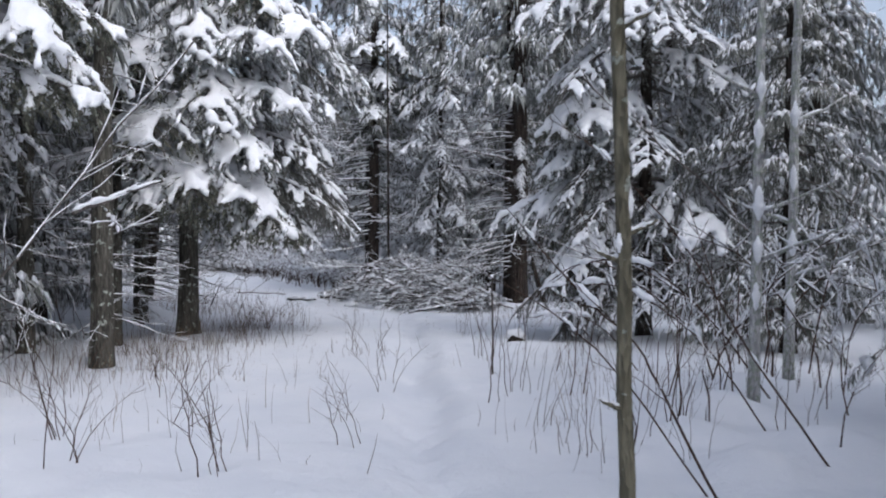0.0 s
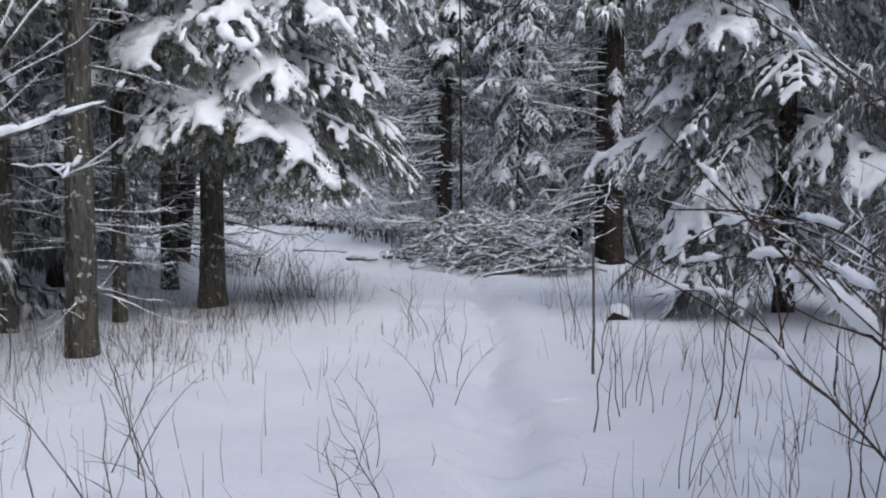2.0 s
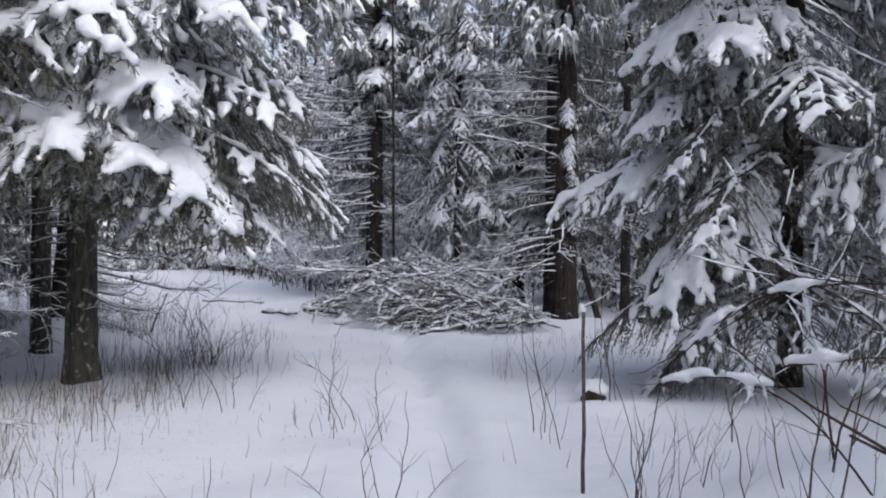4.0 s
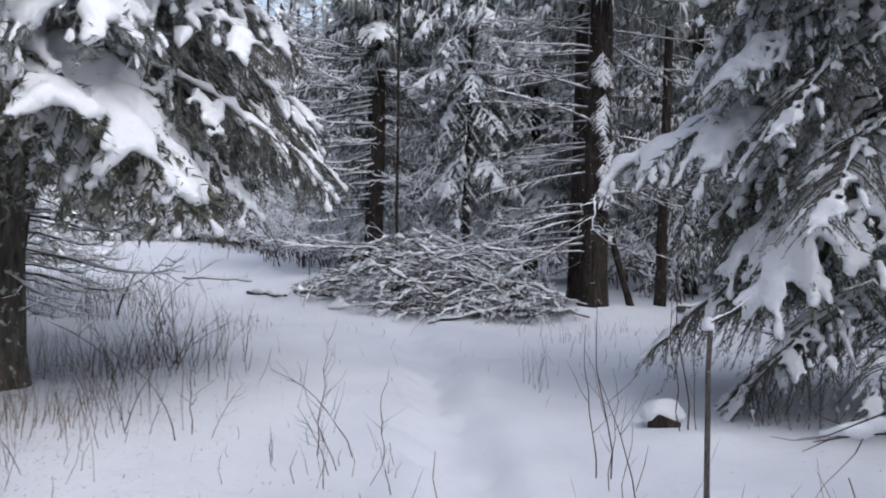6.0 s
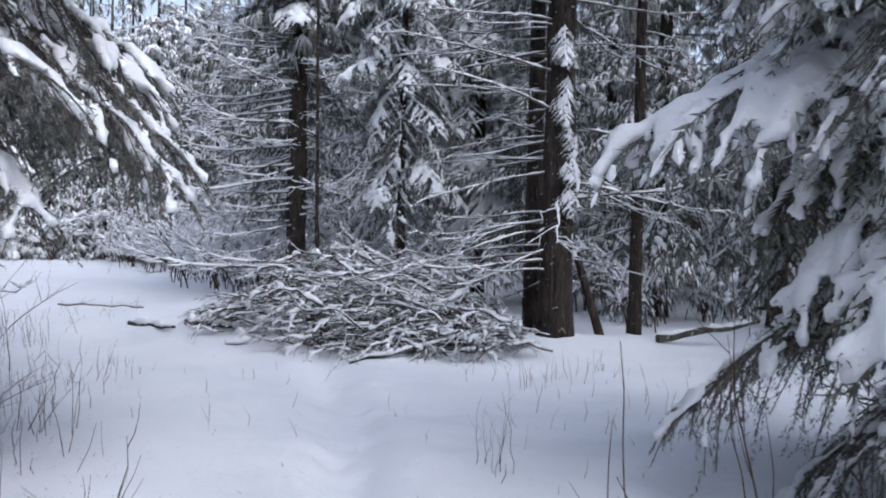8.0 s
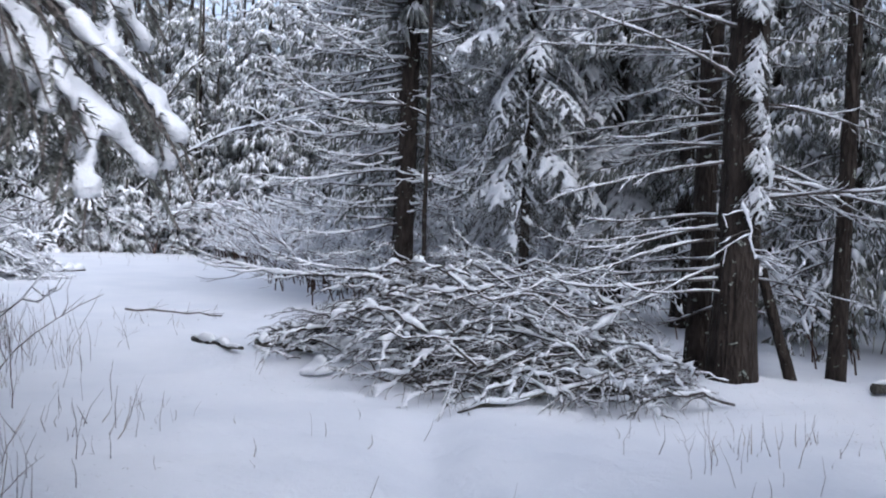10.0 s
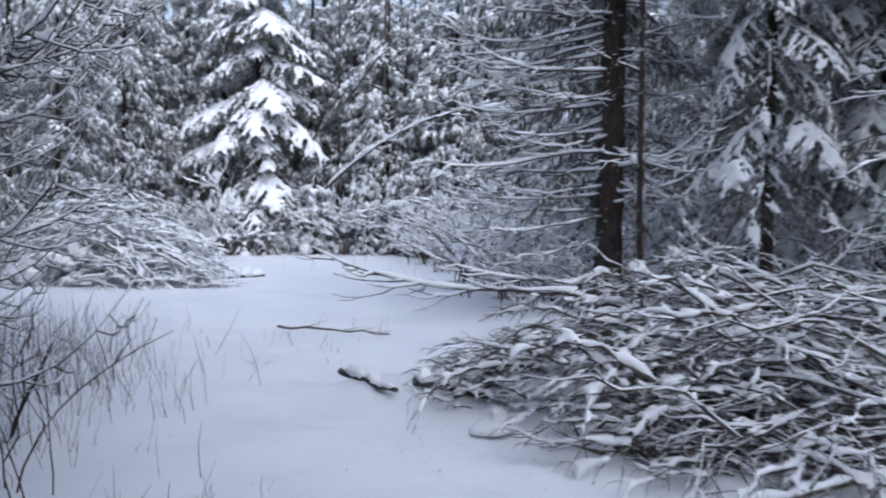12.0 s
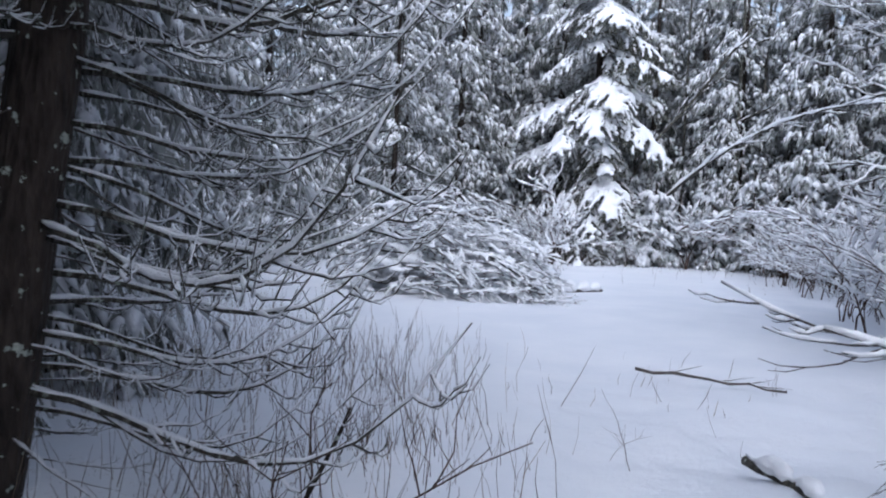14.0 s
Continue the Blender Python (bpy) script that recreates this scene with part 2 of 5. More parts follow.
# ---- spruce boughs ----
def make_bough(seed, length, droop, load, frost=False, fine=1.0):
    """A spruce bough with hanging side twigs, and the snow that lies on it. It reaches out along +x."""
    rng = random.Random(seed)
    g, s = Geo(), Geo()
    steps = 9
    spine = []
    for i in range(steps + 1):
        u = i / steps
        spine.append(Vector((length * u * (1 - 0.25 * droop * u), rng.uniform(-0.03, 0.03) * length * u, length * (0.06 * u - droop * u ** 1.9) + rng.uniform(-0.01, 0.01))))
    g.tube(spine, [0.022 * (1 - 0.8 * i / steps) * (0.6 + length * 0.3) for i in range(steps + 1)], 5, 0)

    def needles(pts, gap, size):
        run = sum((pts[i + 1] - pts[i]).length for i in range(len(pts) - 1))
        for k in range(max(3, int(run / (gap * fine ** 1.7)))):
            p, d = along(pts, min(0.999, rng.random()))
            out = Vector((rng.gauss(0, 1), rng.gauss(0, 1), rng.gauss(-0.35, 0.8)))
            out = (out - d * out.dot(d)).normalized()
            tip = p + (out * 0.75 + d * rng.uniform(0.4, 1.0)).normalized() * size * fine ** 1.1 * rng.uniform(0.7, 1.3)
            g.blade(p, tip, d.cross(out) * rng.uniform(0.007, 0.013) * fine ** 1.6, 1)

    snow_lines = []
    count = int(13 * length + 5)
    for k in range(count):
        u = 0.14 + 0.86 * (k + rng.random()) / count
        p, d = along(spine, min(u, 0.998))
        for sgn in (-1, 1):
            ln = length * (0.40 * (1 - u) ** 0.8 + 0.09) * rng.uniform(0.65, 1.2) * min(1.0, 0.45 + 2.2 * u)
            spread = radians(rng.uniform(38, 66))
            side = Vector((-d.y, d.x, 0)).normalized() * sgn
            w = d * math.cos(spread) + side * math.sin(spread)
            w.z *= 0.4
            sag = rng.uniform(0.25, 0.75) + droop * 0.4
            twig = [p + w * (ln * q) + Vector((0, 0, -sag * ln * q ** 1.7)) for q in (0, 0.25, 0.5, 0.75, 1.0)]
            g.tube(twig, [0.006, 0.005, 0.004, 0.003, 0.002], 3, 0)
            needles(twig, 0.026, 0.068)
            for j in range(2 if ln < 0.25 else 4):
                q, e = along(twig, rng.uniform(0.2, 0.95))
                hang = Vector((w.x * 0.5 + rng.uniform(-0.4, 0.4), w.y * 0.5 + rng.uniform(-0.4, 0.4), -rng.uniform(0.3, 1.1))).normalized()
                sl = ln * rng.uniform(0.25, 0.5)
                needles([q, q + hang * sl * 0.5, q + hang * sl + Vector((0, 0, -0.04 * sl))], 0.03, 0.06)
                if frost and rng.random() < 0.6:
                    b = rng.uniform(0.011, 0.022)
                    q, sl = q + hang * sl * rng.uniform(0.05, 0.4), sl * 0.5
                    g.tube([q + Vector((0, 0, b)), q + hang * sl * 0.5 + Vector((w.x, w.y, 0)) * b * 0.6, q + hang * sl * 0.95 + Vector((w.x, w.y, 0)) * b * 0.5], [b * 0.6, b, b * 0.3], 4, 2)
            if rng.random() < load * 0.85:
                snow_lines.append((twig, (0.016 + 0.022 * load * rng.uniform(0.5, 1.35)) * (1 if fine == 1 else 0.72), u))
    needles(spine[2:], 0.016, 0.07)
    for twig, r, u in snow_lines:
        q = rng.uniform(0.05, 0.3)
        while q < 0.92:
            c, d = along(twig, q)
            b = r * rng.uniform(0.75, 1.9) * (1.15 - 0.4 * q)
            c = c + Vector((rng.uniform(-0.3, 0.3) * b, rng.uniform(-0.3, 0.3) * b, b * 0.55))
            s.tube([c - d * b * 0.8, c, c + d * b * 0.8 - Vector((0, 0, b * 0.25))], [b * 0.6, b, b * 0.55], 6, 0, 0.85)
            q += b * rng.uniform(0.9, 2.4) / max(0.1, (twig[-1] - twig[0]).length)
    top = (0.028 + 0.035 * load) * (1 if fine == 1 else 0.62)
    i = 1
    while i < steps:
        j = min(steps, i + rng.randint(1, 3))
        s.tube([q + Vector((0, 0, top * 0.7)) for q in spine[i:j + 1]], [top * rng.uniform(0.6, 1.3) * (1 - 0.35 * q / steps) for q in range(i, j + 1)], 7, 0, 0.85)
        i = j + (rng.random() < 0.45)
    return g.mesh("bough", [TWIG, NEEDLE_FROST if frost else NEEDLE if fine == 1 else NEEDLE_MID, BRANCH_SNOW], False), melted(s.mesh("snow", [BRANCH_SNOW]), 0.023 if fine == 1 else 0.020, 0.26 if fine == 1 else 0.4)


# length, droop, snow load
BOUGH_HEAVY = [make_bough(11 + i, 1.7, d, l) for i, (d, l) in enumerate(((0.32, 0.9), (0.44, 0.85), (0.22, 0.8), (0.50, 0.95)))]
BOUGH_FINE = [make_bough(21 + i, 1.7, d, l, False, 0.42) for i, (d, l) in enumerate(((0.5, 0.5), (0.34, 0.62)))]
BOUGH_LIGHT = [make_bough(31 + i, 1.7, d, l, True) for i, (d, l) in enumerate(((0.35, 0.85), (0.50, 0.7), (0.62, 0.62), (0.25, 0.78)))]


# ---- bare dead branches ----
def make_dead(seed, length, sag, lift, snow, twigs, thick=0.012, wobble=0.035, fused=False, bark=None):
    """A bare branch with fine twigs, reaching out along +x, and the snow on it."""
    rng = random.Random(seed)
    g, s = Geo(), Geo()
    main = arc((0, 0, 0), (1, 0, 0), length, 9, sag, lift, rng, wobble)
    g.tube(main, [thick * (1 - 0.75 * i / 9) for i in range(10)], 5)
    snow_on(s, main, thick, snow, rng, 6, 0, 0.12)
    for k in range(twigs):
        u = rng.uniform(0.2, 0.97)
        p, d = along(main, u)
        a = radians(rng.choice((-1, 1)) * rng.uniform(25, 60))
        w = Vector((math.cos(a), math.sin(a), rng.uniform(-0.35, 0.15)))
        ln = length * rng.uniform(0.1, 0.34) * (1.15 - u * 0.6)
        tw = arc(p, w, ln, 4, sag * 0.8, lift * 0.8, rng, 0.05)
        g.tube(tw, [thick * 0.42, thick * 0.36, thick * 0.3, thick * 0.22, thick * 0.14], 3)
        if rng.random() < 0.8:
            snow_on(s, tw, thick * 0.4, snow * 0.62, rng, 5, 0, 0.1)
        for j in range(2):
            q, e = along(tw, rng.uniform(0.3, 0.95))
            w2 = (e + Vector((rng.uniform(-0.7, 0.7), rng.uniform(-0.7, 0.7), rng.uniform(-0.4, 0.2)))).normalized()
            sub = arc(q, w2, ln * rng.uniform(0.25, 0.5), 2, sag * 0.5, lift, rng, 0.05)
            g.tube(sub, [thick * 0.22, thick * 0.17, thick * 0.1], 3)
            if rng.random() < 0.4:
                snow_on(s, sub, thick * 0.2, snow * 0.45, rng, 4)
    snow_mesh = s.mesh("snow", [BRANCH_SNOW])
    return g.mesh("dead_branch", [bark or TWIG]), melted(snow_mesh, 0.019, 0.42, 0.8) if fused else snow_mesh


DEAD = [make_dead(51 + i, 1.6, sg, lf, 0.017, 11) for i, (sg, lf) in enumerate(((0.15, 0.12), (0.25, 0.3), (0.32, 0.12), (0.1, 0.0), (0.35, 0.42)))]
SWEEP = [make_dead(71 + i, 2.4, sg, lf, 0.0175, 8, 0.016, 0.05, False, BARK_GREY) for i, (sg, lf) in enumerate(((0.55, 0.85), (0.62, 0.95), (0.7, 1.15), (0.5, 0.8), (0.6, 1.0)))]
BOLD = [make_dead(151 + i, 2.4, sg, lf, 0.024, 12, 0.022, 0.045, False, BARK_GREY) for i, (sg, lf) in enumerate(((0.55, 0.85), (0.45, 0.8), (0.6, 1.1), (0.35, 0.6)))]
SPRIG = [make_dead(111 + i, 1.0, sg, lf, 0.036, 13, 0.010, 0.2, True) for i, (sg, lf) in enumerate(((0.1, 0.1), (-0.2, -0.4), (0.3, 0.3), (-0.4, -0.6), (0.0, -0.3)))]
WHITE_SPRIG = [make_dead(121 + i, 1.2, sg, lf, 0.055, 8, 0.012, 0.2, True) for i, (sg, lf) in enumerate(((0.1, 0.1), (-0.2, -0.4), (0.3, 0.2)))]
LIMB = [make_dead(131 + i, 2.2, sg, lf, 0.032, 15, 0.015, 0.06) for i, (sg, lf) in enumerate(((0.05, 0.2), (0.12, 0.35), (-0.05, 0.1), (0.2, 0.15)))]


def make_plume(seed, length, rise, arch, snow, twigs, thick, veil=0.9):
    """A cut branch: an arching stem with side twigs combed forwards, reaching out along +x, snow along each."""
    rng = random.Random(seed)
    g, s = Geo(), Geo()
    side, main = 0.0, []
    for i in range(8):
        u = i / 7
        side += rng.uniform(-0.06, 0.06) * length
        main.append(Vector((length * u + rng.uniform(-0.03, 0.03), side, length * (rise * u - arch * u * u) + rng.uniform(-0.035, 0.035) * length * min(1.0, u * 3))))
    g.tube(main, [thick * (1 - 0.72 * i / 7) for i in range(8)], 5)
    snow_on(s, main, thick, snow, rng, 5, 0, 0.1)
    for k in range(twigs):
        u = 0.12 + 0.84 * (k + rng.random()) / twigs
        p, d = along(main, u)
        a = radians(rng.choice((-1, 1)) * rng.uniform(18, 70))
        w = Vector((d.x * math.cos(a) - d.y * math.sin(a), d.x * math.sin(a) + d.y * math.cos(a), d.z + rng.uniform(-0.4, 0.2)))
        ln = length * rng.uniform(0.14, 0.36) * (1.2 - 0.7 * u)
        tw = arc(p, w, ln, 3, 0.22, 0.1, rng, 0.12)
        g.tube(tw, [thick * 0.42, thick * 0.34, thick * 0.24, thick * 0.13], 3)
        if rng.random() < veil:
            snow_on(s, tw, thick * 0.4, snow * 0.66, rng, 4)
        for j in range(2):
            q, e = along(tw, rng.uniform(0.2, 0.9))
            w = (e + Vector((rng.uniform(-0.6, 0.6), rng.uniform(-0.6, 0.6), rng.uniform(-0.45, 0.1)))).normalized()
            sub = arc(q, w, ln * rng.uniform(0.3, 0.6), 2, 0.2, 0.0, rng, 0.05)
            g.tube(sub, [thick * 0.22, thick * 0.17, thick * 0.09], 3)
            if rng.random() < veil * 0.7:
                snow_on(s, sub, thick * 0.2, snow * 0.45, rng, 3)
    return g.mesh("branch", [TWIG]), s.mesh("snow", [BRANCH_SNOW])


PLUME = [make_plume(161 + i, ln, r, a, sn, tw, th) for i, (ln, r, a, sn, tw, th) in enumerate(((1.6, 0.25, 0.42, 0.017, 11, 0.013), (1.3, 0.15, 0.3, 0.015, 10, 0.010), (1.9, 0.3, 0.5, 0.019, 12, 0.015),
         (1.1, 0.05, 0.25, 0.014, 9, 0.009), (1.5, 0.35, 0.35, 0.017, 9, 0.012), (1.2, 0.1, 0.45, 0.014, 10, 0.009)))]
WHITE_PLUME = [make_plume(181 + i, ln, r, a, sn, tw, th, 1.0) for i, (ln, r, a, sn, tw, th) in enumerate(((2.0, 0.15, 0.4, 0.042, 8, 0.016), (1.6, 0.1, 0.3, 0.036, 8, 0.014), (2.3, 0.2, 0.42, 0.046, 9, 0.018), (1.4, 0.05, 0.2, 0.034, 7, 0.012)))]


def make_trunk(seed, height, radius, material_, lean=(0, 0), flare=0.5, sides=14):
    rng = random.Random(seed)
    g = Geo()
    n = max(6, int(height / 0.28))
    pts, rad = [], []
    for i in range(n + 1):
        z = height * i / n - 0.25 * (i == 0)
        pts.append(Vector((lean[0] * z + rng.uniform(-0.006, 0.006), lean[1] * z + rng.uniform(-0.006, 0.006), z)))
        rad.append(radius * (1 - 0.8 * max(0, z) / max(height, 12)) * (1 + flare * math.exp(-max(0, z) / 0.16)) * rng.uniform(0.97, 1.03))
    g.tube(pts, rad, sides)
    for k in range(len(g.v)):
        x, y, z = g.v[k]
        f = 1 + 0.07 * noise.noise(Vector((x * 9, y * 9, z * 1.5 + seed))) + 0.05 * noise.noise(Vector((x * 30, y * 30, z * 5 + seed)))
        cx, cy = lean[0] * z, lean[1] * z
        g.v[k] = (cx + (x - cx) * f, cy + (y - cy) * f, z)
    return g.mesh("trunk", [material_])


def set_bough(tree, kind, rng, z, az, size, pitch=0.0, r=0.05, names=("bough", "snow"), lean=(0, 0)):
    wood, snow = rng.choice(kind)
    a = radians(az)
    m = pose(math.cos(a) * r + lean[0] * z, math.sin(a) * r + lean[1] * z, z, 0, pitch, az) @ Matrix.Diagonal((size, size * rng.choice((-1, 1)), size, 1))
    b = part(names[0], wood, tree, m)
    tagged(part(names[1], snow, b), kind="stuff")
    return b


# ---- whole crowns for trees farther off ----
def make_crown(seed, height, bottom, width, load, detail=1.0, fine=1.0, pad=1.0, needles=None):
    rng = random.Random(seed)
    g, s = Geo(), Geo()

    def lump(p, d, size):
        d = (d + Vector((rng.uniform(-0.3, 0.3), rng.uniform(-0.3, 0.3), -0.15))).normalized()
        size *= pad
        n = size * rng.uniform(1.5, 4.5)
        up = Vector((0, 0, size * 0.7))
        c, q = p + d * n * 0.45 + up, Vector((-d.y, d.x, 0)).normalized() * size
        b = len(s.v)
        s.v += [tuple(v) for v in (p + up * 0.6, p + d * n + Vector((0, 0, -size * 0.4)), c + q, c - q, c + up, c - up * 1.1)]
        s.f += [(b + i, b + j, b + k) for i, j, k in ((0, 4, 2), (0, 3, 4), (0, 2, 5), (0, 5, 3), (1, 2, 4), (1, 4, 3), (1, 5, 2), (1, 3, 5))]
        s.m += [0] * 8

    z = bottom
    while z < height - 0.2:
        frac = (z - bottom) / (height - bottom)
        reach = width * (1 - frac) ** 0.75 * min(1.0, 0.7 + frac * 3) + 0.15
        low = z < 8.5
        n = rng.randint(4, 6) if low else 4
        a0 = rng.random() * 360
        for k in range(n):
            a = radians(a0 + 360 * k / n + rng.uniform(-28, 28))
            ln = reach * rng.uniform(0.55, 1.25)
            droop = rng.uniform(0.15, 0.75)
            out = Vector((math.cos(a), math.sin(a), 0))
            side = Vector((-out.y, out.x, 0)) * (1 + rng.uniform(-0.2, 0.2))
            z0 = z + rng.uniform(-0.28, 0.28)
            sway = rng.uniform(-0.25, 0.25)
            spine = [out * (ln * u) + side * (sway * ln * u * u) + Vector((0, 0, z0 + ln * (0.08 * u - droop * u ** 1.8))) for u in (0, 0.3, 0.65, 1.0)]
            g.tube(spine, [0.02, 0.015, 0.009, 0.004], 3, 0)
            fans = int((4.2 + 3.0 * ln if low else 3) * detail)
            for j in range(fans):
                u = 0.12 + 0.88 * (j + rng.random()) / fans
                p, d = along(spine, min(u, 0.99))
                for sgn in (-1, 1):
                    fl = ln * (0.24 * (1 - u) + 0.10) * rng.uniform(0.5, 1.3)
                    w = (d * rng.uniform(0.2, 0.8) + side * (sgn * rng.uniform(0.4, 0.9)) + Vector((0, 0, -rng.uniform(0.0, 0.7)))).normalized()
                    end = p + w * fl
                    for t in range(int(4 / fine ** 1.2) if low else 3):
                        b = p.lerp(end, rng.uniform(0, 1.0))
                        hang = (w * rng.uniform(0.0, 0.6) + Vector((rng.uniform(-0.35, 0.35), rng.uniform(-0.35, 0.35), -rng.uniform(0.5, 1.1)))).normalized()
                        g.blade(b, b + hang * rng.uniform(0.16, 0.42) * fine, hang.cross(out).normalized() * rng.uniform(0.018, 0.04) * fine ** 1.5 + d * 0.015 * fine, 1)
                        if rng.random() < load * 0.75:
                            c, n2 = b + out * 0.02 + Vector((0, 0, 0.025)), rng.uniform(0.10, 0.26) * fine
                            s.blade(c, c + hang * n2 + out * 0.015, hang.cross(out).normalized() * rng.uniform(0.015, 0.035) * fine ** 1.4 + d * 0.02 * fine)
                    if low and rng.random() < load * 0.6:
                        lump(p.lerp(end, rng.uniform(0.2, 0.8)), w, rng.uniform(0.03, 0.062))
            for j in range(3 if low else 1):
                if rng.random() < load + 0.15:
                    u = rng.uniform(0.2, 0.95)
                    p, d = along(spine, u)
                    lump(p, d, rng.uniform(0.035, 0.07))
        z += rng.uniform(0.3, 0.52) * (1.0 if low else 2.2)
    return g.mesh("crown", [TWIG, needles or NEEDLE_FROST], False), s.mesh("snow", [BRANCH_SNOW])


FAR_KINDS = [  # height, crown's bottom, width, load, trunk radius
    (12.0, 0.6, 2.2, 0.92, 0.13), (14.0, 1.9, 2.3, 0.74, 0.15), (13.0, 1.0, 2.0, 0.72, 0.13), (15.0, 2.6, 2.4, 0.72, 0.17), (10.0, 0.3, 1.9, 1.0, 0.10)]
FAR = []
for i, (h, b, w, l, r) in enumerate(FAR_KINDS):
    FAR.append((make_trunk(201 + i, h, r, BARK, flare=0.4, sides=8), *make_crown(211 + i, h, b, w, l, 1.0, 1.0, 1.35)))
for i, (h, b, w, l, r) in enumerate(FAR_KINDS):
    FAR.append((FAR[i][0], *make_crown(251 + i, h, b, w, l, 0.5, 1.0, 1.35)))
# Crowns for the mid wood: less snow, shade put into darker needles.
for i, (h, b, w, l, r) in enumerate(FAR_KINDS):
    FAR.append((FAR[i][0], *make_crown(261 + i, h, b, w, l * 0.58, 1.35, 0.55, 1.0, NEEDLE_MID)))
YOUNG = [(make_trunk(221 + i, h, 0.03, BARK, sides=6), *make_crown(231 + i, h, 0.12, w, 1.2, 0.9, 0.8, 1.6)) for i, (h, w) in enumerate(((2.4, 0.75), (1.6, 0.6), (3.4, 0.95)))]


def far_spruce(i, x, y, size, turn, low=False):
    trunk, crown, snow = FAR[i + 5 * low]
    t = thing("spruce_tree", x, y, ground_z(x, y), ("tall spruce with snowy drooping boughs down to the ground" if FAR_KINDS[i][1] < 1 else
              "tall spruce with a bare lower trunk and snowy boughs"), "tree", "spruces of the wood", turn)
    t.scale = (size, size, size)
    part("trunk", trunk, t)
    tagged(part("snow", snow, tagged(part("crown", crown, t), kind="stuff")), kind="stuff")


def young_spruce(i, x, y, size, turn):
    trunk, crown, snow = YOUNG[i]
    t = thing("young_spruce", x, y, ground_z(x, y), "small young spruce thickly covered with snow", "tree", "young spruces at the clearing", turn)
    t.scale = (size, size, size)
    part("trunk", trunk, t)
    tagged(part("snow", snow, tagged(part("crown", crown, t), kind="stuff")), kind="stuff")


# ---- the near trees, each with its own boughs ----
def upper_crown(tree, seed, height, bottom, width, load=0.5):
    crown, snow = make_crown(seed, height, bottom, width, load, 0.7)
    tagged(part("snow", snow, tagged(part("crown", crown, tree), kind="stuff")), kind="stuff")


def near_left_spruce():
    rng = random.Random(301)
    t = thing("spruce_tree", -3.8, 13.8, ground_z(-3.8, 13.8), "dark spruce with thick snow pads on its hanging boughs", "tree", "spruces by the trail")
    part("trunk", make_trunk(302, 14, 0.155, BARK_GREY), t)
    for z, az, size in ((2.3, -34, 1.3), (2.85, 12, 1.55), (2.5, -66, 1.3), (2.9, 44, 1.2), (2.6, -95, 1.2), (2.7, -14, 1.45), (2.75, -46, 1.45), (2.95, -75, 1.4),
                        (2.9, 22, 1.45), (3.1, -120, 1.2), (3.2, -25, 1.5), (3.35, -55, 1.5), (3.5, 5, 1.45), (3.6, -88, 1.45), (3.8, -38, 1.5), (3.9, 30, 1.4), (4.1, -70, 1.5),
                        (4.2, -12, 1.5), (4.5, -50, 1.45), (4.6, -100, 1.4), (4.7, 15, 1.4), (5.0, -30, 1.4), (5.1, -75, 1.4), (5.4, 0, 1.35), (5.5, -50, 1.35),
                        (2.75, 2, 1.5), (3.2, 24, 1.6), (3.0, 34, 1.4), (2.6, 38, 1.3), (2.4, 90, 1.1), (2.8, 140, 1.1), (3.0, 200, 1.1), (3.5, 110, 1.1), (3.8, 170, 1.1), (4.3, 80, 1.1), (4.5, 220, 1.1)):
        set_bough(t, BOUGH_FINE if -30 < az < 50 and z < 5.6 else BOUGH_LIGHT if rng.random() < (0.6 if az > -32 else 0.4 if z > 3.2 else 0.0) else BOUGH_HEAVY, rng, z, az + rng.uniform(-6, 6), size * rng.uniform(0.92, 1.06), rng.uniform(-4, 8), 0.1)
    for k in range(16):
        set_bough(t, DEAD, rng, rng.uniform(0.5, 2.2), rng.uniform(0, 360), rng.uniform(0.4, 0.8), rng.uniform(-5, 15), 0.12, ("dead_branch", "snow"))
    for k, z, az, size, pitch in ((0, 2.86, 11, 1.63, 0), (0, 3.3, 18, 1.6, 4), (1, 2.5, -38, 1.4, 4), (3, 2.6, -20, 1.4, 0), (1, 5.5, 42, 2.0, 2), (3, 6.2, 40, 2.0, 0)):
        set_bough(t, [BOUGH_FINE[k % 2]] if -30 < az < 40 and z < 4 else [BOUGH_LIGHT[k]] if z > 5 else [BOUGH_HEAVY[k]], rng, z, az, size, pitch, 0.1)
    upper_crown(t, 303, 14, 5.4, 2.1)


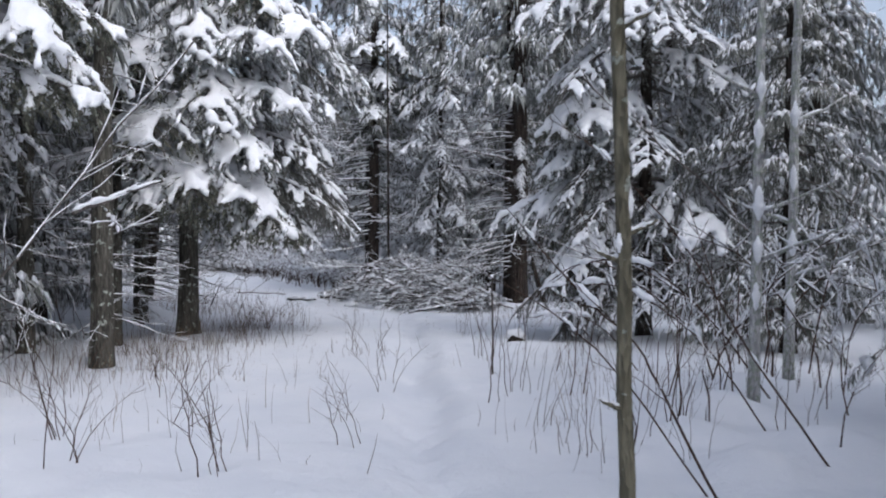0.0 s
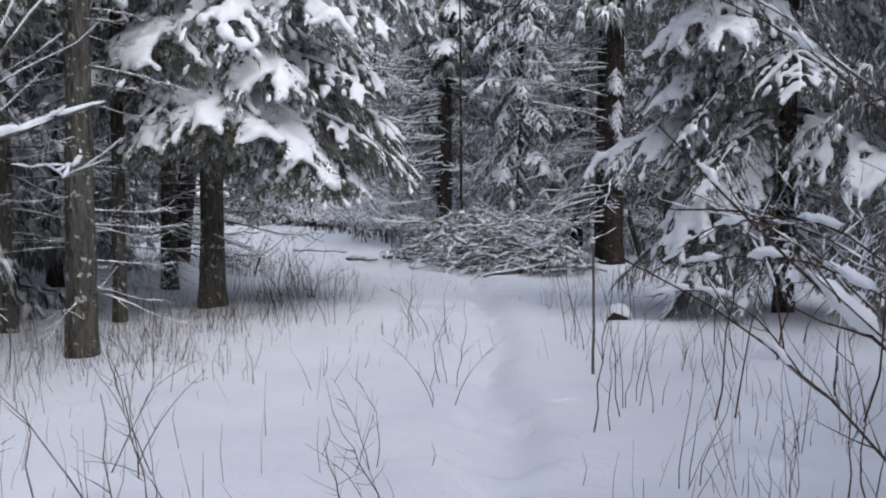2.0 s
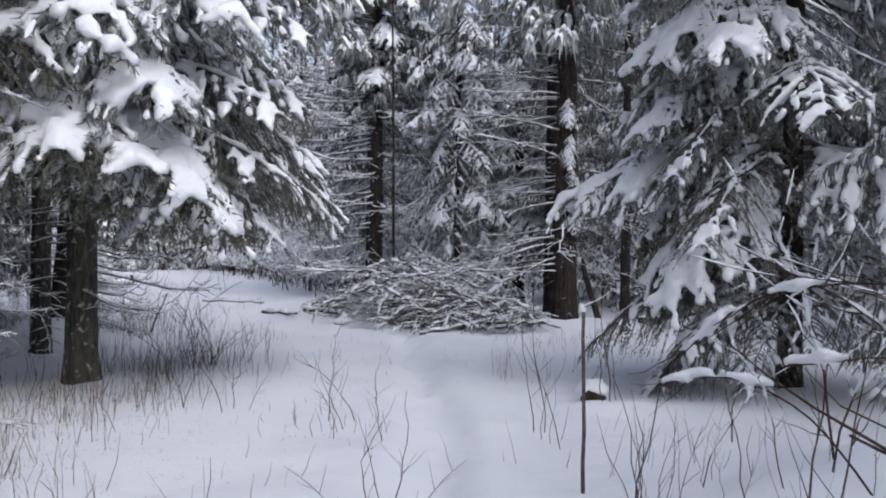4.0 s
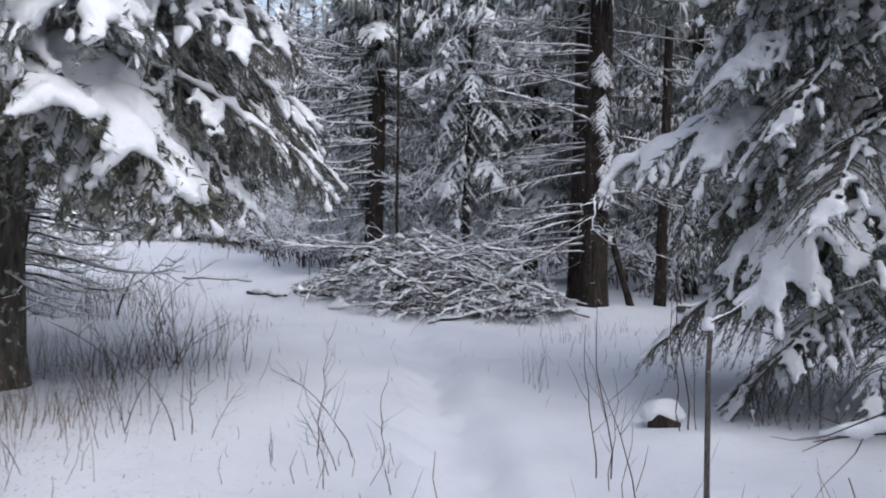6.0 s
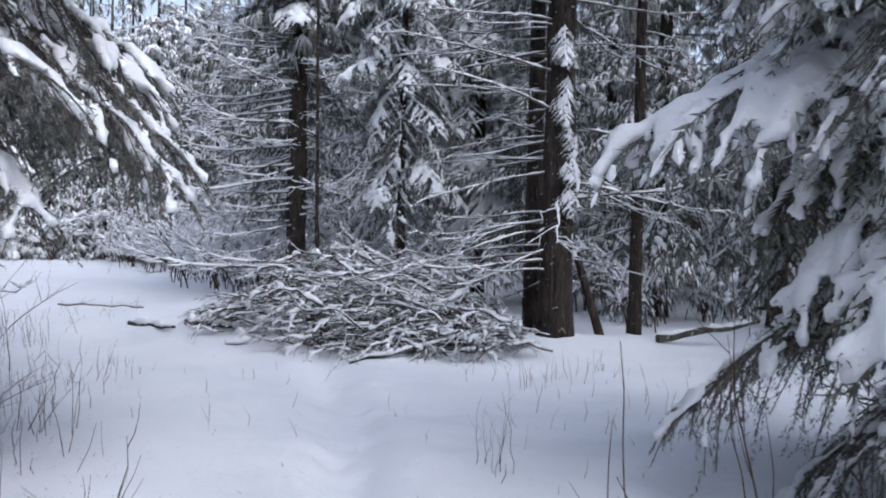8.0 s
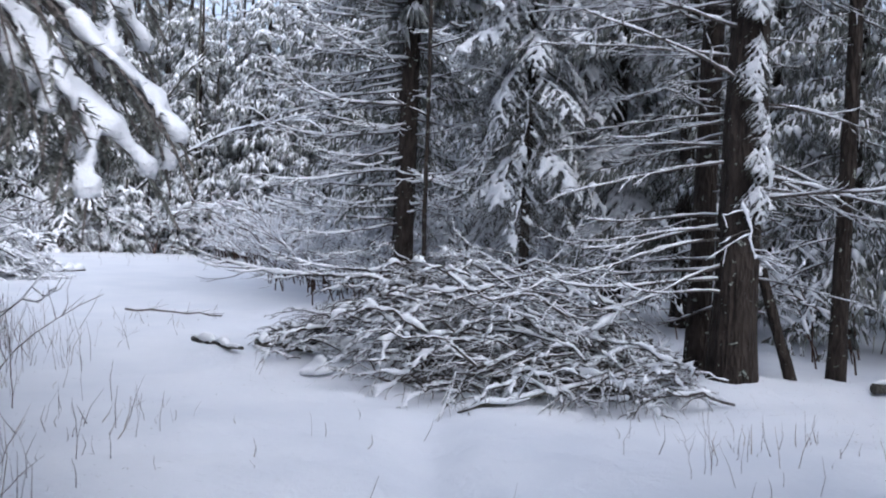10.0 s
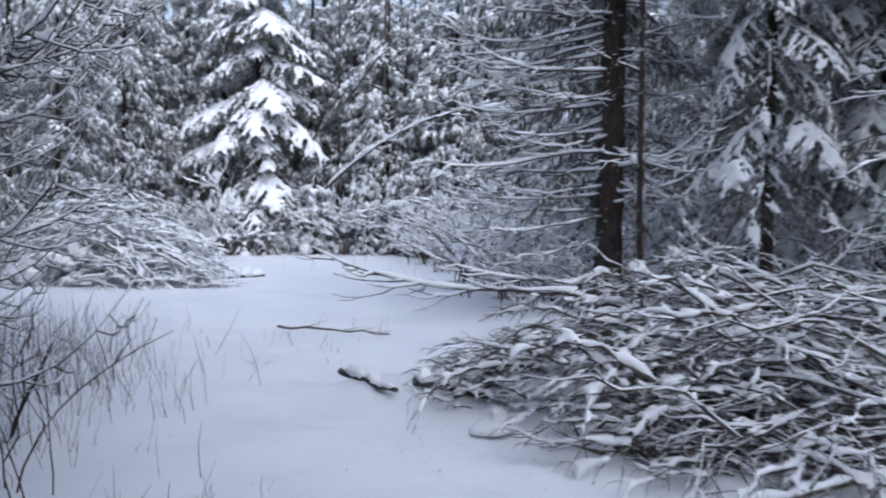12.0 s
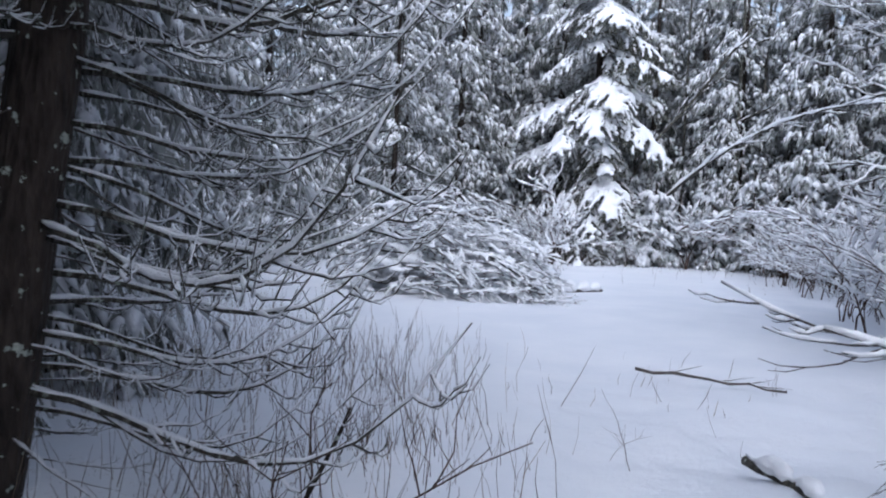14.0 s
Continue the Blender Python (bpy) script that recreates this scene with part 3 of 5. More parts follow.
def near_right_spruce():
    rng = random.Random(311)
    x, y = 3.1, 13.6
    t = thing("spruce_tree", x, y, ground_z(x, y), "spruce with snowy boughs that sweep down to the ground", "tree", "spruces by the trail")
    part("trunk", make_trunk(312, 13, 0.11, BARK), t)
    z = 1.35
    while z < 5.6:
        a0 = rng.uniform(0, 360)
        for k in range(6):
            az = (a0 + 60 * k + rng.uniform(-15, 15)) % 360
            if rng.random() < (0.5 if 20 < az < 110 else 0.24):
                continue
            reach = (1.28 if z < 3 else 1.15) * rng.uniform(0.8, 1.1)
            set_bough(t, BOUGH_LIGHT if rng.random() < 0.55 else BOUGH_FINE, rng, z + rng.uniform(-0.12, 0.12), az, reach * min(1.0, 0.75 + z * 0.15), rng.uniform(0, 14), 0.08)
        z += 0.46
    for k, z, az, size, pitch in ((3, 2.95, 143, 1.0, 10), (1, 2.35, 160, 1.05, 14), (3, 2.0, 180, 1.0, 12), (1, 3.25, 152, 0.88, 12), (3, 1.95, 211, 1.15, 10), (1, 3.2, 138, 0.82, 10), (3, 2.9, 168, 0.85, 12), (1, 3.9, 175, 1.1, 8), (3, 4.0, 205, 1.1, 8), (1, 1.6, 160, 0.9, 10)):
        set_bough(t, [BOUGH_HEAVY[k]], rng, z, az, size, pitch, 0.08)
    for z, az, size in ((0.85, 190, 1.0), (0.7, 172, 0.95), (1.0, 208, 0.9), (0.8, 235, 0.8), (1.1, 260, 0.85), (1.0, 300, 0.8)):
        set_bough(t, BOUGH_FINE, rng, z, az, size, rng.uniform(0, 8), 0.08)
    for k in range(22):
        set_bough(t, DEAD, rng, rng.uniform(0.4, 2.4), rng.uniform(120, 330), rng.uniform(0.5, 0.9), rng.uniform(-12, 14), 0.08, ("dead_branch", "snow"))
    upper_crown(t, 313, 13, 5.4, 1.7)


def plain_spruce(seed, x, y, radius, height, first, last, reach, label, kind, dead=0, dead_kind=None, dead_low=0.5, dead_high=3.0, dead_size=1.0, az_range=(0, 360), lean=(0, 0), step=0.5, bark=None, flare=0.25):
    rng = random.Random(seed)
    t = thing("spruce_tree", x, y, ground_z(x, y), label, "tree", "spruces by the trail")
    part("trunk", make_trunk(seed + 1, height, radius, bark or BARK, lean, flare), t)
    z = first
    while kind and z < last:
        a0 = rng.uniform(0, 360)
        for k in range(5):
            set_bough(t, kind, rng, z + rng.uniform(-0.15, 0.15), a0 + 72 * k + rng.uniform(-18, 18), reach * rng.uniform(0.75, 1.1), rng.uniform(-2, 12), radius * 0.6)
        z += step
    for k in range(dead):
        set_bough(t, dead_kind or DEAD, rng, dead_low + (dead_high - dead_low) * (k + rng.random()) / dead, rng.uniform(*az_range) if rng.random() < 0.88 else rng.uniform(0, 360), dead_size * rng.uniform(0.6, 1.15), rng.uniform(-8, 14), radius * 0.7, ("dead_branch", "snow"), lean)
    upper_crown(t, seed + 2, height, max(last, first) if kind else first, reach * 1.6)
    return t


near_left_spruce()
near_right_spruce()
old_spruce = plain_spruce(321, 1.76, 20.34, 0.205, 16, 4.6, 6.6, 1.1, "old spruce with a reddish brown trunk and bare snowy lower branches", None, 46, DEAD, 0.6, 5.0, 1.05, (-15, 215))
plain_spruce(331, 1.58, 21.0, 0.12, 14, 5.0, 6.5, 1.0, "slim dark spruce standing close behind a thicker one", None, 16, DEAD, 0.8, 4.8, 0.9)
plain_spruce(341, 2.85, 20.85, 0.085, 11, 4.6, 5.8, 0.8, "thin dark spruce with a bare lower trunk", None, 14, DEAD, 0.8, 4.5, 0.7)
middle_spruce = plain_spruce(351, -1.9, 26.9, 0.17, 16, 4.6, 7.4, 1.15, "dark spruce with snowy bare branches behind a brush pile", None, 64, LIMB, 1.3, 7.0, 0.95)
plain_spruce(361, -4.0, 10.65, 0.14, 13, 4.4, 5.6, 0.9, "slim spruce with a bare trunk at the edge of the wood", None, 34, DEAD, 0.4, 4.2, 0.6, bark=BARK_GREY)
plain_spruce(371, -4.52, 12.7, 0.08, 12, 4.2, 5.6, 0.9, "thin spruce with a bare trunk among others", None, 34, DEAD, 0.4, 4.2, 0.6, bark=BARK_GREY)
# Its heavy high boughs, mostly out of view, are added to shade the branches.
end_spruce = plain_spruce(381, -5.91, 18.40, 0.168, 15, 3.7, 6.4, 1.25, "thick dark spruce with many long bare branches under snow", BOUGH_HEAVY, 0, BOLD, lean=(0.07, 0.09), flare=0.05)
plain_spruce(391, -5.5, 12.0, 0.12, 13, 4.0, 5.4, 0.9, "dark bare-trunked spruce in the shade", None, 40, DEAD, 0.4, 4.0, 0.7, bark=BARK_GREY)
plain_spruce(401, -5.4, 16.6, 0.13, 14, 3.8, 5.4, 1.0, "dark bare-trunked spruce in the shade", None, 44, DEAD, 0.4, 4.0, 0.8, bark=BARK_GREY)
plain_spruce(411, -5.0, 8.6, 0.1, 13, 3.4, 5.4, 1.1, "dark bare-trunked spruce in the shade", BOUGH_HEAVY, 34, DEAD, 0.4, 3.6, 0.8, bark=BARK_GREY)


sprig = random.Random(431)
for k in range(26):
    set_bough(old_spruce, DEAD, sprig, 0.7 + 4.2 * (k + sprig.random()) / 26, sprig.choice((sprig.uniform(120, 225), sprig.uniform(130, 205), sprig.uniform(-30, 60))), sprig.uniform(0.8, 1.35), sprig.uniform(-14, 8), 0.15, ("dead_branch", "snow"))
for k in range(22):
    set_bough(middle_spruce, BOUGH_HEAVY, sprig, 5.0 + 0.13 * k, 137 * k % 360, sprig.uniform(0.7, 1.0), sprig.uniform(0, 12), 0.1)
for k in range(24):
    set_bough(middle_spruce, LIMB, sprig, 0.9 + 4.4 * (k + sprig.random()) / 24, sprig.uniform(140, 235), sprig.uniform(0.75, 1.15), sprig.uniform(0, 14), 0.12, ("dead_branch", "snow"))
for k in range(12):
    set_bough(old_spruce, BOUGH_LIGHT if k % 3 else BOUGH_HEAVY, sprig, 1.5 + 2.3 * (k + sprig.random()) / 12, sprig.uniform(-95, -35), sprig.uniform(0.13, 0.3), sprig.uniform(25, 65), 0.17)


for k in range(22):
    set_bough(end_spruce, BOLD, sprig, 0.4 + 3.2 * (k + 0.6 * sprig.random()) / 22, (18, 62, 36, 84, 48, 8)[k % 6] + sprig.uniform(-9, 9), sprig.uniform(0.58, 0.8) * (1.0 if k < 13 else 1.1), sprig.uniform(-4, 7), 0.14, ("dead_branch", "snow"), (0.07, 0.09))
for k in range(24):
    set_bough(end_spruce, SWEEP if k % 2 else DEAD, sprig, 0.15 + 4.0 * ((k + sprig.random()) / 24) ** 1.5, sprig.uniform(0, 130), sprig.uniform(0.3, 0.7), sprig.uniform(-4, 14), 0.14, ("dead_branch", "snow"), (0.07, 0.09))


for k in range(8):
    set_bough(end_spruce, SWEEP, sprig, 0.25 + 3.6 * (k + sprig.random()) / 8, (30, 70, 100, 50, 12)[k % 5] + sprig.uniform(-12, 12), sprig.uniform(0.55, 0.85), sprig.uniform(0, 12), 0.13, ("dead_branch", "snow"), (0.07, 0.09))
for k in range(18):
    set_bough(end_spruce, BOLD if k % 3 else SPRIG, sprig, 0.5 + 3.2 * (k + sprig.random()) / 18, sprig.uniform(170, 330), sprig.uniform(0.25, 0.5), sprig.uniform(-2, 12), 0.14, ("dead_branch", "snow"), (0.07, 0.09))


for z, az, size in ((2.25, -8, 0.95), (2.0, -100, 0.8), (2.6, -75, 0.8), (1.5, -120, 0.7), (3.0, 5, 0.9), (1.2, 0, 0.8), (2.9, -130, 0.8)):
    set_bough(end_spruce, BOLD, sprig, z, az, size, 4, 0.14, ("dead_branch", "snow"), (0.07, 0.09))


def snowy_edge_spruce():
    rng = random.Random(441)
    x, y = -14.0, 41.0
    t = thing("spruce_tree", x, y, ground_z(x, y), "big spruce with thick white snow pads at the clearing's edge", "tree", "spruces of the wood")
    part("trunk", make_trunk(442, 13, 0.14, BARK), t)
    z = 0.9
    while z < 8.6:
        a0 = rng.uniform(0, 360)
        for k in range(6):
            az = (a0 + 60 * k + rng.uniform(-25, 25)) % 360
            laden = z > 2.6 and (az > 285 or az < 75)
            set_bough(t, BOUGH_HEAVY if laden else BOUGH_LIGHT if rng.random() < 0.6 else BOUGH_FINE, rng, z + rng.uniform(-0.45, 0.45), az, rng.uniform(1.0, 1.75) * (1.15 - 0.06 * z), rng.uniform(5, 28), 0.1)
        z += 0.6
    upper_crown(t, 443, 13, 8.4, 1.5)


snowy_edge_spruce()


def hanging_spruce(seed, x, y, radius, first, reach):
    rng = random.Random(seed)
    t = thing("spruce_tree", x, y, ground_z(x, y), "spruce with grey snowy boughs hanging down behind a brush pile", "tree", "spruces of the wood")
    part("trunk", make_trunk(seed + 1, 14, radius, BARK), t)
    z = first
    while z < 6.4:
        a0 = rng.uniform(0, 360)
        for k in range(5):
            set_bough(t, BOUGH_LIGHT if rng.random() < 0.7 else BOUGH_FINE, rng, z + rng.uniform(-0.2, 0.2), a0 + 72 * k + rng.uniform(-20, 20), reach * rng.uniform(0.75, 1.1), rng.uniform(12, 34), 0.08)
        z += 0.5
    for k in range(14):
        set_bough(t, DEAD, rng, rng.uniform(0.5, first), rng.uniform(0, 360), rng.uniform(0.4, 0.8), rng.uniform(-5, 12), 0.08, ("dead_branch", "snow"))
    upper_crown(t, seed + 2, 14, 6.2, 1.6)


hanging_spruce(451, 1.5, 27.4, 0.13, 2.2, 0.95)
hanging_spruce(461, 0.0, 26.2, 0.08, 2.3, 0.85)


# ---- the rest of the wood ----
NEAR = [(-3.8, 13.8), (3.1, 13.6), (1.76, 20.34), (1.56, 21.0), (2.85, 20.85), (-1.9, 26.9), (-4.0, 10.65), (-4.52, 12.7), (-5.9, 18.5), (-5.5, 12.0), (-5.4, 16.6), (-5.0, 8.6), (-0.8, 20.9), (-11.0, 29.4), (1.5, 27.4), (0.0, 26.2), (-14.0, 41.0)]


def wooded(x, y):
    """True where the wood stands: not on the trail and not in the clearing."""
    # Unseen trees south of the start, added to shade the near trail.
    if y < -2:
        return abs(x) > 1.6
    if y < 21:
        right = 4.6 if y < 9 else 4.3 if y < 14.5 else 6.4
        return x > right or x < (-6.0 if y < 15 else -7.6 - max(0, y - 18) * 0.9)
    edge = 42.5 + 0.8 * math.sin(x * 1.3)
    if y > edge:
        return True
    left = -8.5 - (y - 21) * 0.55 if y < 27 else -14.2 - (y - 27) * 0.15
    right = -0.4 - max(0, y - 24) * 0.42
    return x < left or x > max(right, -9.0) and y > 23


def build_wood():
    rng = random.Random(501)
    taken, n, tries = list(NEAR), 0, 0
    while n < 118 and tries < 9000:
        tries += 1
        x, y = rng.uniform(-34, 20), rng.uniform(-9, 64)
        gap = 1.45 + 0.012 * max(0, y - 20)
        if not wooded(x, y) or abs(x + 1) > 12 + 0.40 * max(0, y) or any((x - a) ** 2 + (y - b) ** 2 < gap * gap for a, b in taken):
            continue
        if y > 43:
            continue
        taken.append((x, y))
        low = y > 40 or rng.random() < 0.62
        i = rng.choice((0, 0, 4, 2)) if low else rng.choice((0, 1, 2, 3, 1, 2))
        n += 1
        size, turn = rng.uniform(0.8, 1.15), rng.uniform(0, 360)
        if -1.6 < x < 0.8 and 24 < y < 30.5:
            continue
        if 21 < y < 38 and -10.5 - (y - 21) * 0.8 < x < -8 and x > -16.4:
            continue
        # Kind 2, with shade in its needle colour, fills the wood along the trail.
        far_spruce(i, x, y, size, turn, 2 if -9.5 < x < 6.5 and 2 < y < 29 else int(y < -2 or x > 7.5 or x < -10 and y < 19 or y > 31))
    for row in range(4):
        for k in range(17):
            x, y = -27 + 1.75 * k + rng.uniform(-0.6, 0.6), 43.6 + 2.4 * row + rng.uniform(-0.8, 0.8)
            far_spruce(rng.choice((0, 4, 2, 0)), x, y, rng.uniform(0.75, 1.2), rng.uniform(0, 360), row > 0)
    for i, x, y in ((0, -8.9, 20.6), (2, -7.1, 16.3), (4, -6.9, 13.6), (0, -7.0, 11.4), (2, -8.9, 17.2), (0, -17.5, 31.5), (4, -18.6, 34.0), (0, -17.0, 28.6), (2, -17.4, 36.6), (0, -19.6, 30.2), (4, -15.4, 24.2)):
        far_spruce(i, x, y, rng.uniform(0.85, 1.1), rng.uniform(0, 360), 0)
    for k in range(28):
        x = -17 + 14 * k / 27 + rng.uniform(-0.5, 0.5)
        y = 42.0 + rng.uniform(-1.2, 0.8) - max(0.0, x + 7) * 2.0
        young_spruce(rng.randrange(3), x, y + 0.3, rng.uniform(0.55, 1.2), rng.uniform(0, 360))


build_wood()


# ---- brush piles ----
def brush_core(seed, half_x, half_y, high, count):
    """The tangle of brown twigs and needles inside a pile."""
    rng = random.Random(seed)
    g = Geo()
    for k in range(count):
        u, w = rng.uniform(-1, 1), rng.uniform(-1, 1)
        h = high * max(0.0, 1 - u * u) * max(0.0, 1 - w * w)
        p = Vector((u * half_x * 0.9 + 0.3 * half_x, w * half_y * 0.85, rng.uniform(0.0, 1.0) * h))
        d = Vector((rng.gauss(0, 1), rng.gauss(0, 0.6), rng.gauss(0, 0.3))).normalized()
        g.blade(p, p + d * rng.uniform(0.12, 0.4), Vector((rng.gauss(0, 1), rng.gauss(0, 1), rng.gauss(0, 1))).normalized() * rng.uniform(0.006, 0.018), int(rng.random() < 0.3 + 0.35 * p.z / high))
    return g.mesh("brushwood", [TWIG, BRANCH_SNOW], False)


def mound_height(u, w, high):
    return high * max(0.0, 1 - abs(u) ** 2.2) ** 0.75 * max(0.0, 1 - abs(w) ** 2.2) ** 0.75


def brush_pile(seed, cx, cy, turn, half_x, half_y, high, count, label, kinds, sprigs, aim, spread, core):
    """A mound of cut branches; aim(u, w) gives the way in which a branch at that spot points."""
    rng = random.Random(seed)
    t = thing("brush_pile", cx, cy, ground_z(cx, cy), label, "brush pile", "", turn)
    tagged(part("brushwood", brush_core(seed + 1, half_x * 0.72, half_y * 0.8, high * 0.75, core), t), kind="stuff")
    for k in range(count):
        u, w = rng.uniform(-1, 1), rng.uniform(-1, 0.75)
        if u + w < -1.25:
            u, w = u + 0.6, w + 0.3
        level = rng.random() ** 0.55
        h = mound_height(u, w, high) * level
        az = aim(u, w, rng) + rng.gauss(0, spread)
        short = rng.random() < 0.58 or u < -0.35
        size = rng.uniform(0.5, 1.0) if short else rng.uniform(0.4, 0.85)
        wood, snow = rng.choice(sprigs if short else kinds)
        a = radians(az)
        step = 0.12
        slope = (mound_height(u + math.cos(a) * step, w + math.sin(a) * step * half_x / half_y, high) - mound_height(u - math.cos(a) * step, w - math.sin(a) * step * half_x / half_y, high)) / (2 * step * half_x)
        tilt = -math.degrees(math.atan(slope)) * 0.55 * level + rng.gauss(-4, 12)
        back = size * (0.45 if short else 0.9)
        m = pose(u * half_x - math.cos(a) * back, w * half_y - math.sin(a) * back, 0.03 + h + back * math.sin(radians(tilt)) * 0.6, rng.uniform(-40, 40), tilt, az) @ Matrix.Diagonal((size, size, size * rng.uniform(0.8, 1.4), 1))
        tagged(part("snow", snow, part("branch", wood, t, m)), kind="stuff")
    return t


def combed(u, w, rng):
    """To the west on most of the pile, fanning out to the front, and back east at its east end."""
    if u > 0.1 and rng.random() < 0.45 + 0.3 * u:
        return rng.uniform(-45, 45) - 30 * (w < 0)
    return 180 + (28 if w < 0 else -20) * abs(w)


pile = brush_pile(601, -0.55, 20.55, 0, 1.85, 1.35, 1.0, 400, "large pile of cut branches and twigs covered with snow", PLUME, SPRIG, combed, 30, 7000)
for x0, y0, z0, az, tilt, size in ((-0.7, 0.05, 0.84, 180, 2, 1.0), (-0.7, 0.5, 0.86, 178, 0, 0.72), (-0.35, -0.55, 0.98, 335, 24, 0.62), (0.55, 0.2, 0.5, 195, -30, 0.5),
                                   (0.3, 0.5, 0.7, 25, -38, 0.5), (0.8, 0.4, 0.6, 40, -42, 0.6), (0.2, 0.6, 0.6, 140, -40, 0.5), (0.95, 0.2, 0.75, 150, -12, 0.7)):
    m = pose(x0, y0, z0, 0, tilt, az) @ Matrix.Diagonal((size, size, size, 1))
    tagged(part("snow", LIMB[0][1], part("branch", LIMB[0][0], pile, m)), kind="stuff")
heap = brush_pile(621, -11.0, 29.4, 34, 1.75, 1.5, 1.7, 260, "white heap of cut branches buried in snow", WHITE_PLUME, WHITE_SPRIG, lambda u, w, rng: (0 if u > -0.15 else rng.choice((0, 180, 180))) - 25 * (w < 0), 30, 300)


def snow_blanket(pile, seed, u_range, half_x, half_y, high, count, size, voxel):
    """Pads of snow that have settled between the branches of a pile."""
    rng = random.Random(seed)
    g = Geo()
    for k in range(count):
        u, w = rng.uniform(*u_range), rng.uniform(-0.7, 0.95)
        h = high * max(0.0, 1 - 0.75 * u * u) * max(0.0, 1 - 0.85 * w * w) * rng.uniform(0.1, 0.85)
        a, b = rng.uniform(0, 6.28), size * rng.uniform(0.5, 1.3)
        d = Vector((math.cos(a), math.sin(a) * 0.6, rng.uniform(-0.25, 0.1))) * b * rng.uniform(0.8, 2.2)
        c = Vector((u * half_x, w * half_y, h * 0.8 - 0.04))
        g.tube([c - d, c, c + d], [b * 0.45, b, b * 0.4], 7, 0, 0.6)
    tagged(part("snow", melted(g.mesh("snow", [BRANCH_SNOW]), voxel, 0.4), pile), kind="stuff")


snow_blanket(pile, 631, (-0.72, -0.3), 1.95, 1.0, 0.7, 80, 0.07, 0.03)
for k in range(16):
    a = sprig.uniform(-1.3, 1.2)
    m = pose(0.4 + a * 0.8, sprig.uniform(-0.4, 0.7), sprig.uniform(0.55, 0.8), 0, sprig.uniform(-48, -14), sprig.choice((sprig.uniform(-40, 60), sprig.uniform(120, 200)))) @ Matrix.Diagonal((0.55, 0.55, 0.55, 1))
    wood, snow = PLUME[k % 6]
    tagged(part("snow", snow, part("branch", wood, pile, m)), kind="stuff")
snow_blanket(heap, 633, (-0.9, 0.95), 1.8, 1.5, 1.7, 340, 0.12, 0.05)


# ---- undergrowth: bare stems, shrubs, weeds ----
def make_stem(seed, height, bend, twigs, snow, thick):
    """One bare upright stem with ascending side twigs, leaning towards +x, and the snow on it."""
    rng = random.Random(seed)
    g, s = Geo(), Geo()
    pts, side = [], 0.0
    for i in range(8):
        u = i / 7
        side += rng.uniform(-0.05, 0.05) * height
        pts.append(Vector((bend * height * u ** 1.8, side, height * (u - 0.35 * bend * u * u) - 0.06 * (i == 0))))
    g.tube(pts, [thick * (1 - 0.72 * i / 7) for i in range(8)], 5)
    if snow:
        snow_on(s, pts[2:], thick, snow, rng, 5, 0, 0.75)
    for k in range(twigs):
        p, d = along(pts, rng.uniform(0.25, 0.95))
        a = rng.uniform(0, 2 * math.pi)
        w = (d * rng.uniform(0.5, 1.2) + Vector((math.cos(a), math.sin(a), 0.1)) * 0.8).normalized()
        tw = arc(p, w, height * rng.uniform(0.12, 0.38), 3, 0.1, 0.15, rng, 0.09)
        g.tube(tw, [thick * 0.5, thick * 0.4, thick * 0.28, thick * 0.16], 3)
        if snow:
            snow_on(s, tw, thick * 0.4, snow * 0.75, rng, 4, 0, 0.5)
    wood = g.mesh("stem", [STEM])
    return wood, (s.mesh("snow", [BRANCH_SNOW]) if snow else None)


THIN = [make_stem(701 + i, 1.0, b, tw, 0, 0.0055) for i, (b, tw) in enumerate(((0.1, 5), (0.3, 3), (0.5, 6), (0.2, 8), (0.4, 4), (0.05, 2)))]
LADEN = [make_stem(721 + i, 1.0, b, tw, 0.0105, 0.0048) for i, (b, tw) in enumerate(((0.25, 9), (0.5, 8), (0.15, 11), (0.75, 7), (0.35, 12)))]
WHITE = [make_stem(741 + i, 1.0, b, tw, 0.025, 0.008) for i, (b, tw) in enumerate(((0.5, 10), (0.9, 9), (0.3, 12), (0.7, 12)))]


FAT = [make_stem(761 + i, 1.0, b, tw, 0.032, 0.008) for i, (b, tw) in enumerate(((0.3, 8), (0.5, 7), (0.2, 9)))]
UPRIGHT = [make_stem(766 + i, 1.0, b, tw, 0, 0.0048) for i, (b, tw) in enumerate(((0.03, 2), (0.1, 3), (0.06, 1), (0.16, 4)))]


def shrub(seed, x, y, count, size, label, kinds, category="shrub", group="bare shrubs", lean=25, name="bare_shrub", spread=0.12, aim=None):
    rng = random.Random(seed)
    t = thing(name, x, y, ground_z(x, y), label, category, group)
    for k in range(count):
        wood, snow = rng.choice(kinds)
        az = rng.uniform(0, 360) if aim is None else rng.gauss(aim, 35)
        z = size * rng.uniform(0.6, 1.15)
        m = pose(rng.uniform(-spread, spread), rng.uniform(-spread, spread), 0, rng.uniform(-8, 8), rng.uniform(0, lean), az) @ Matrix.Diagonal((z, z, z, 1))
        b = part("stem", wood, t, m)
        if snow:
            tagged(part("snow", snow, b), kind="stuff")
    return t


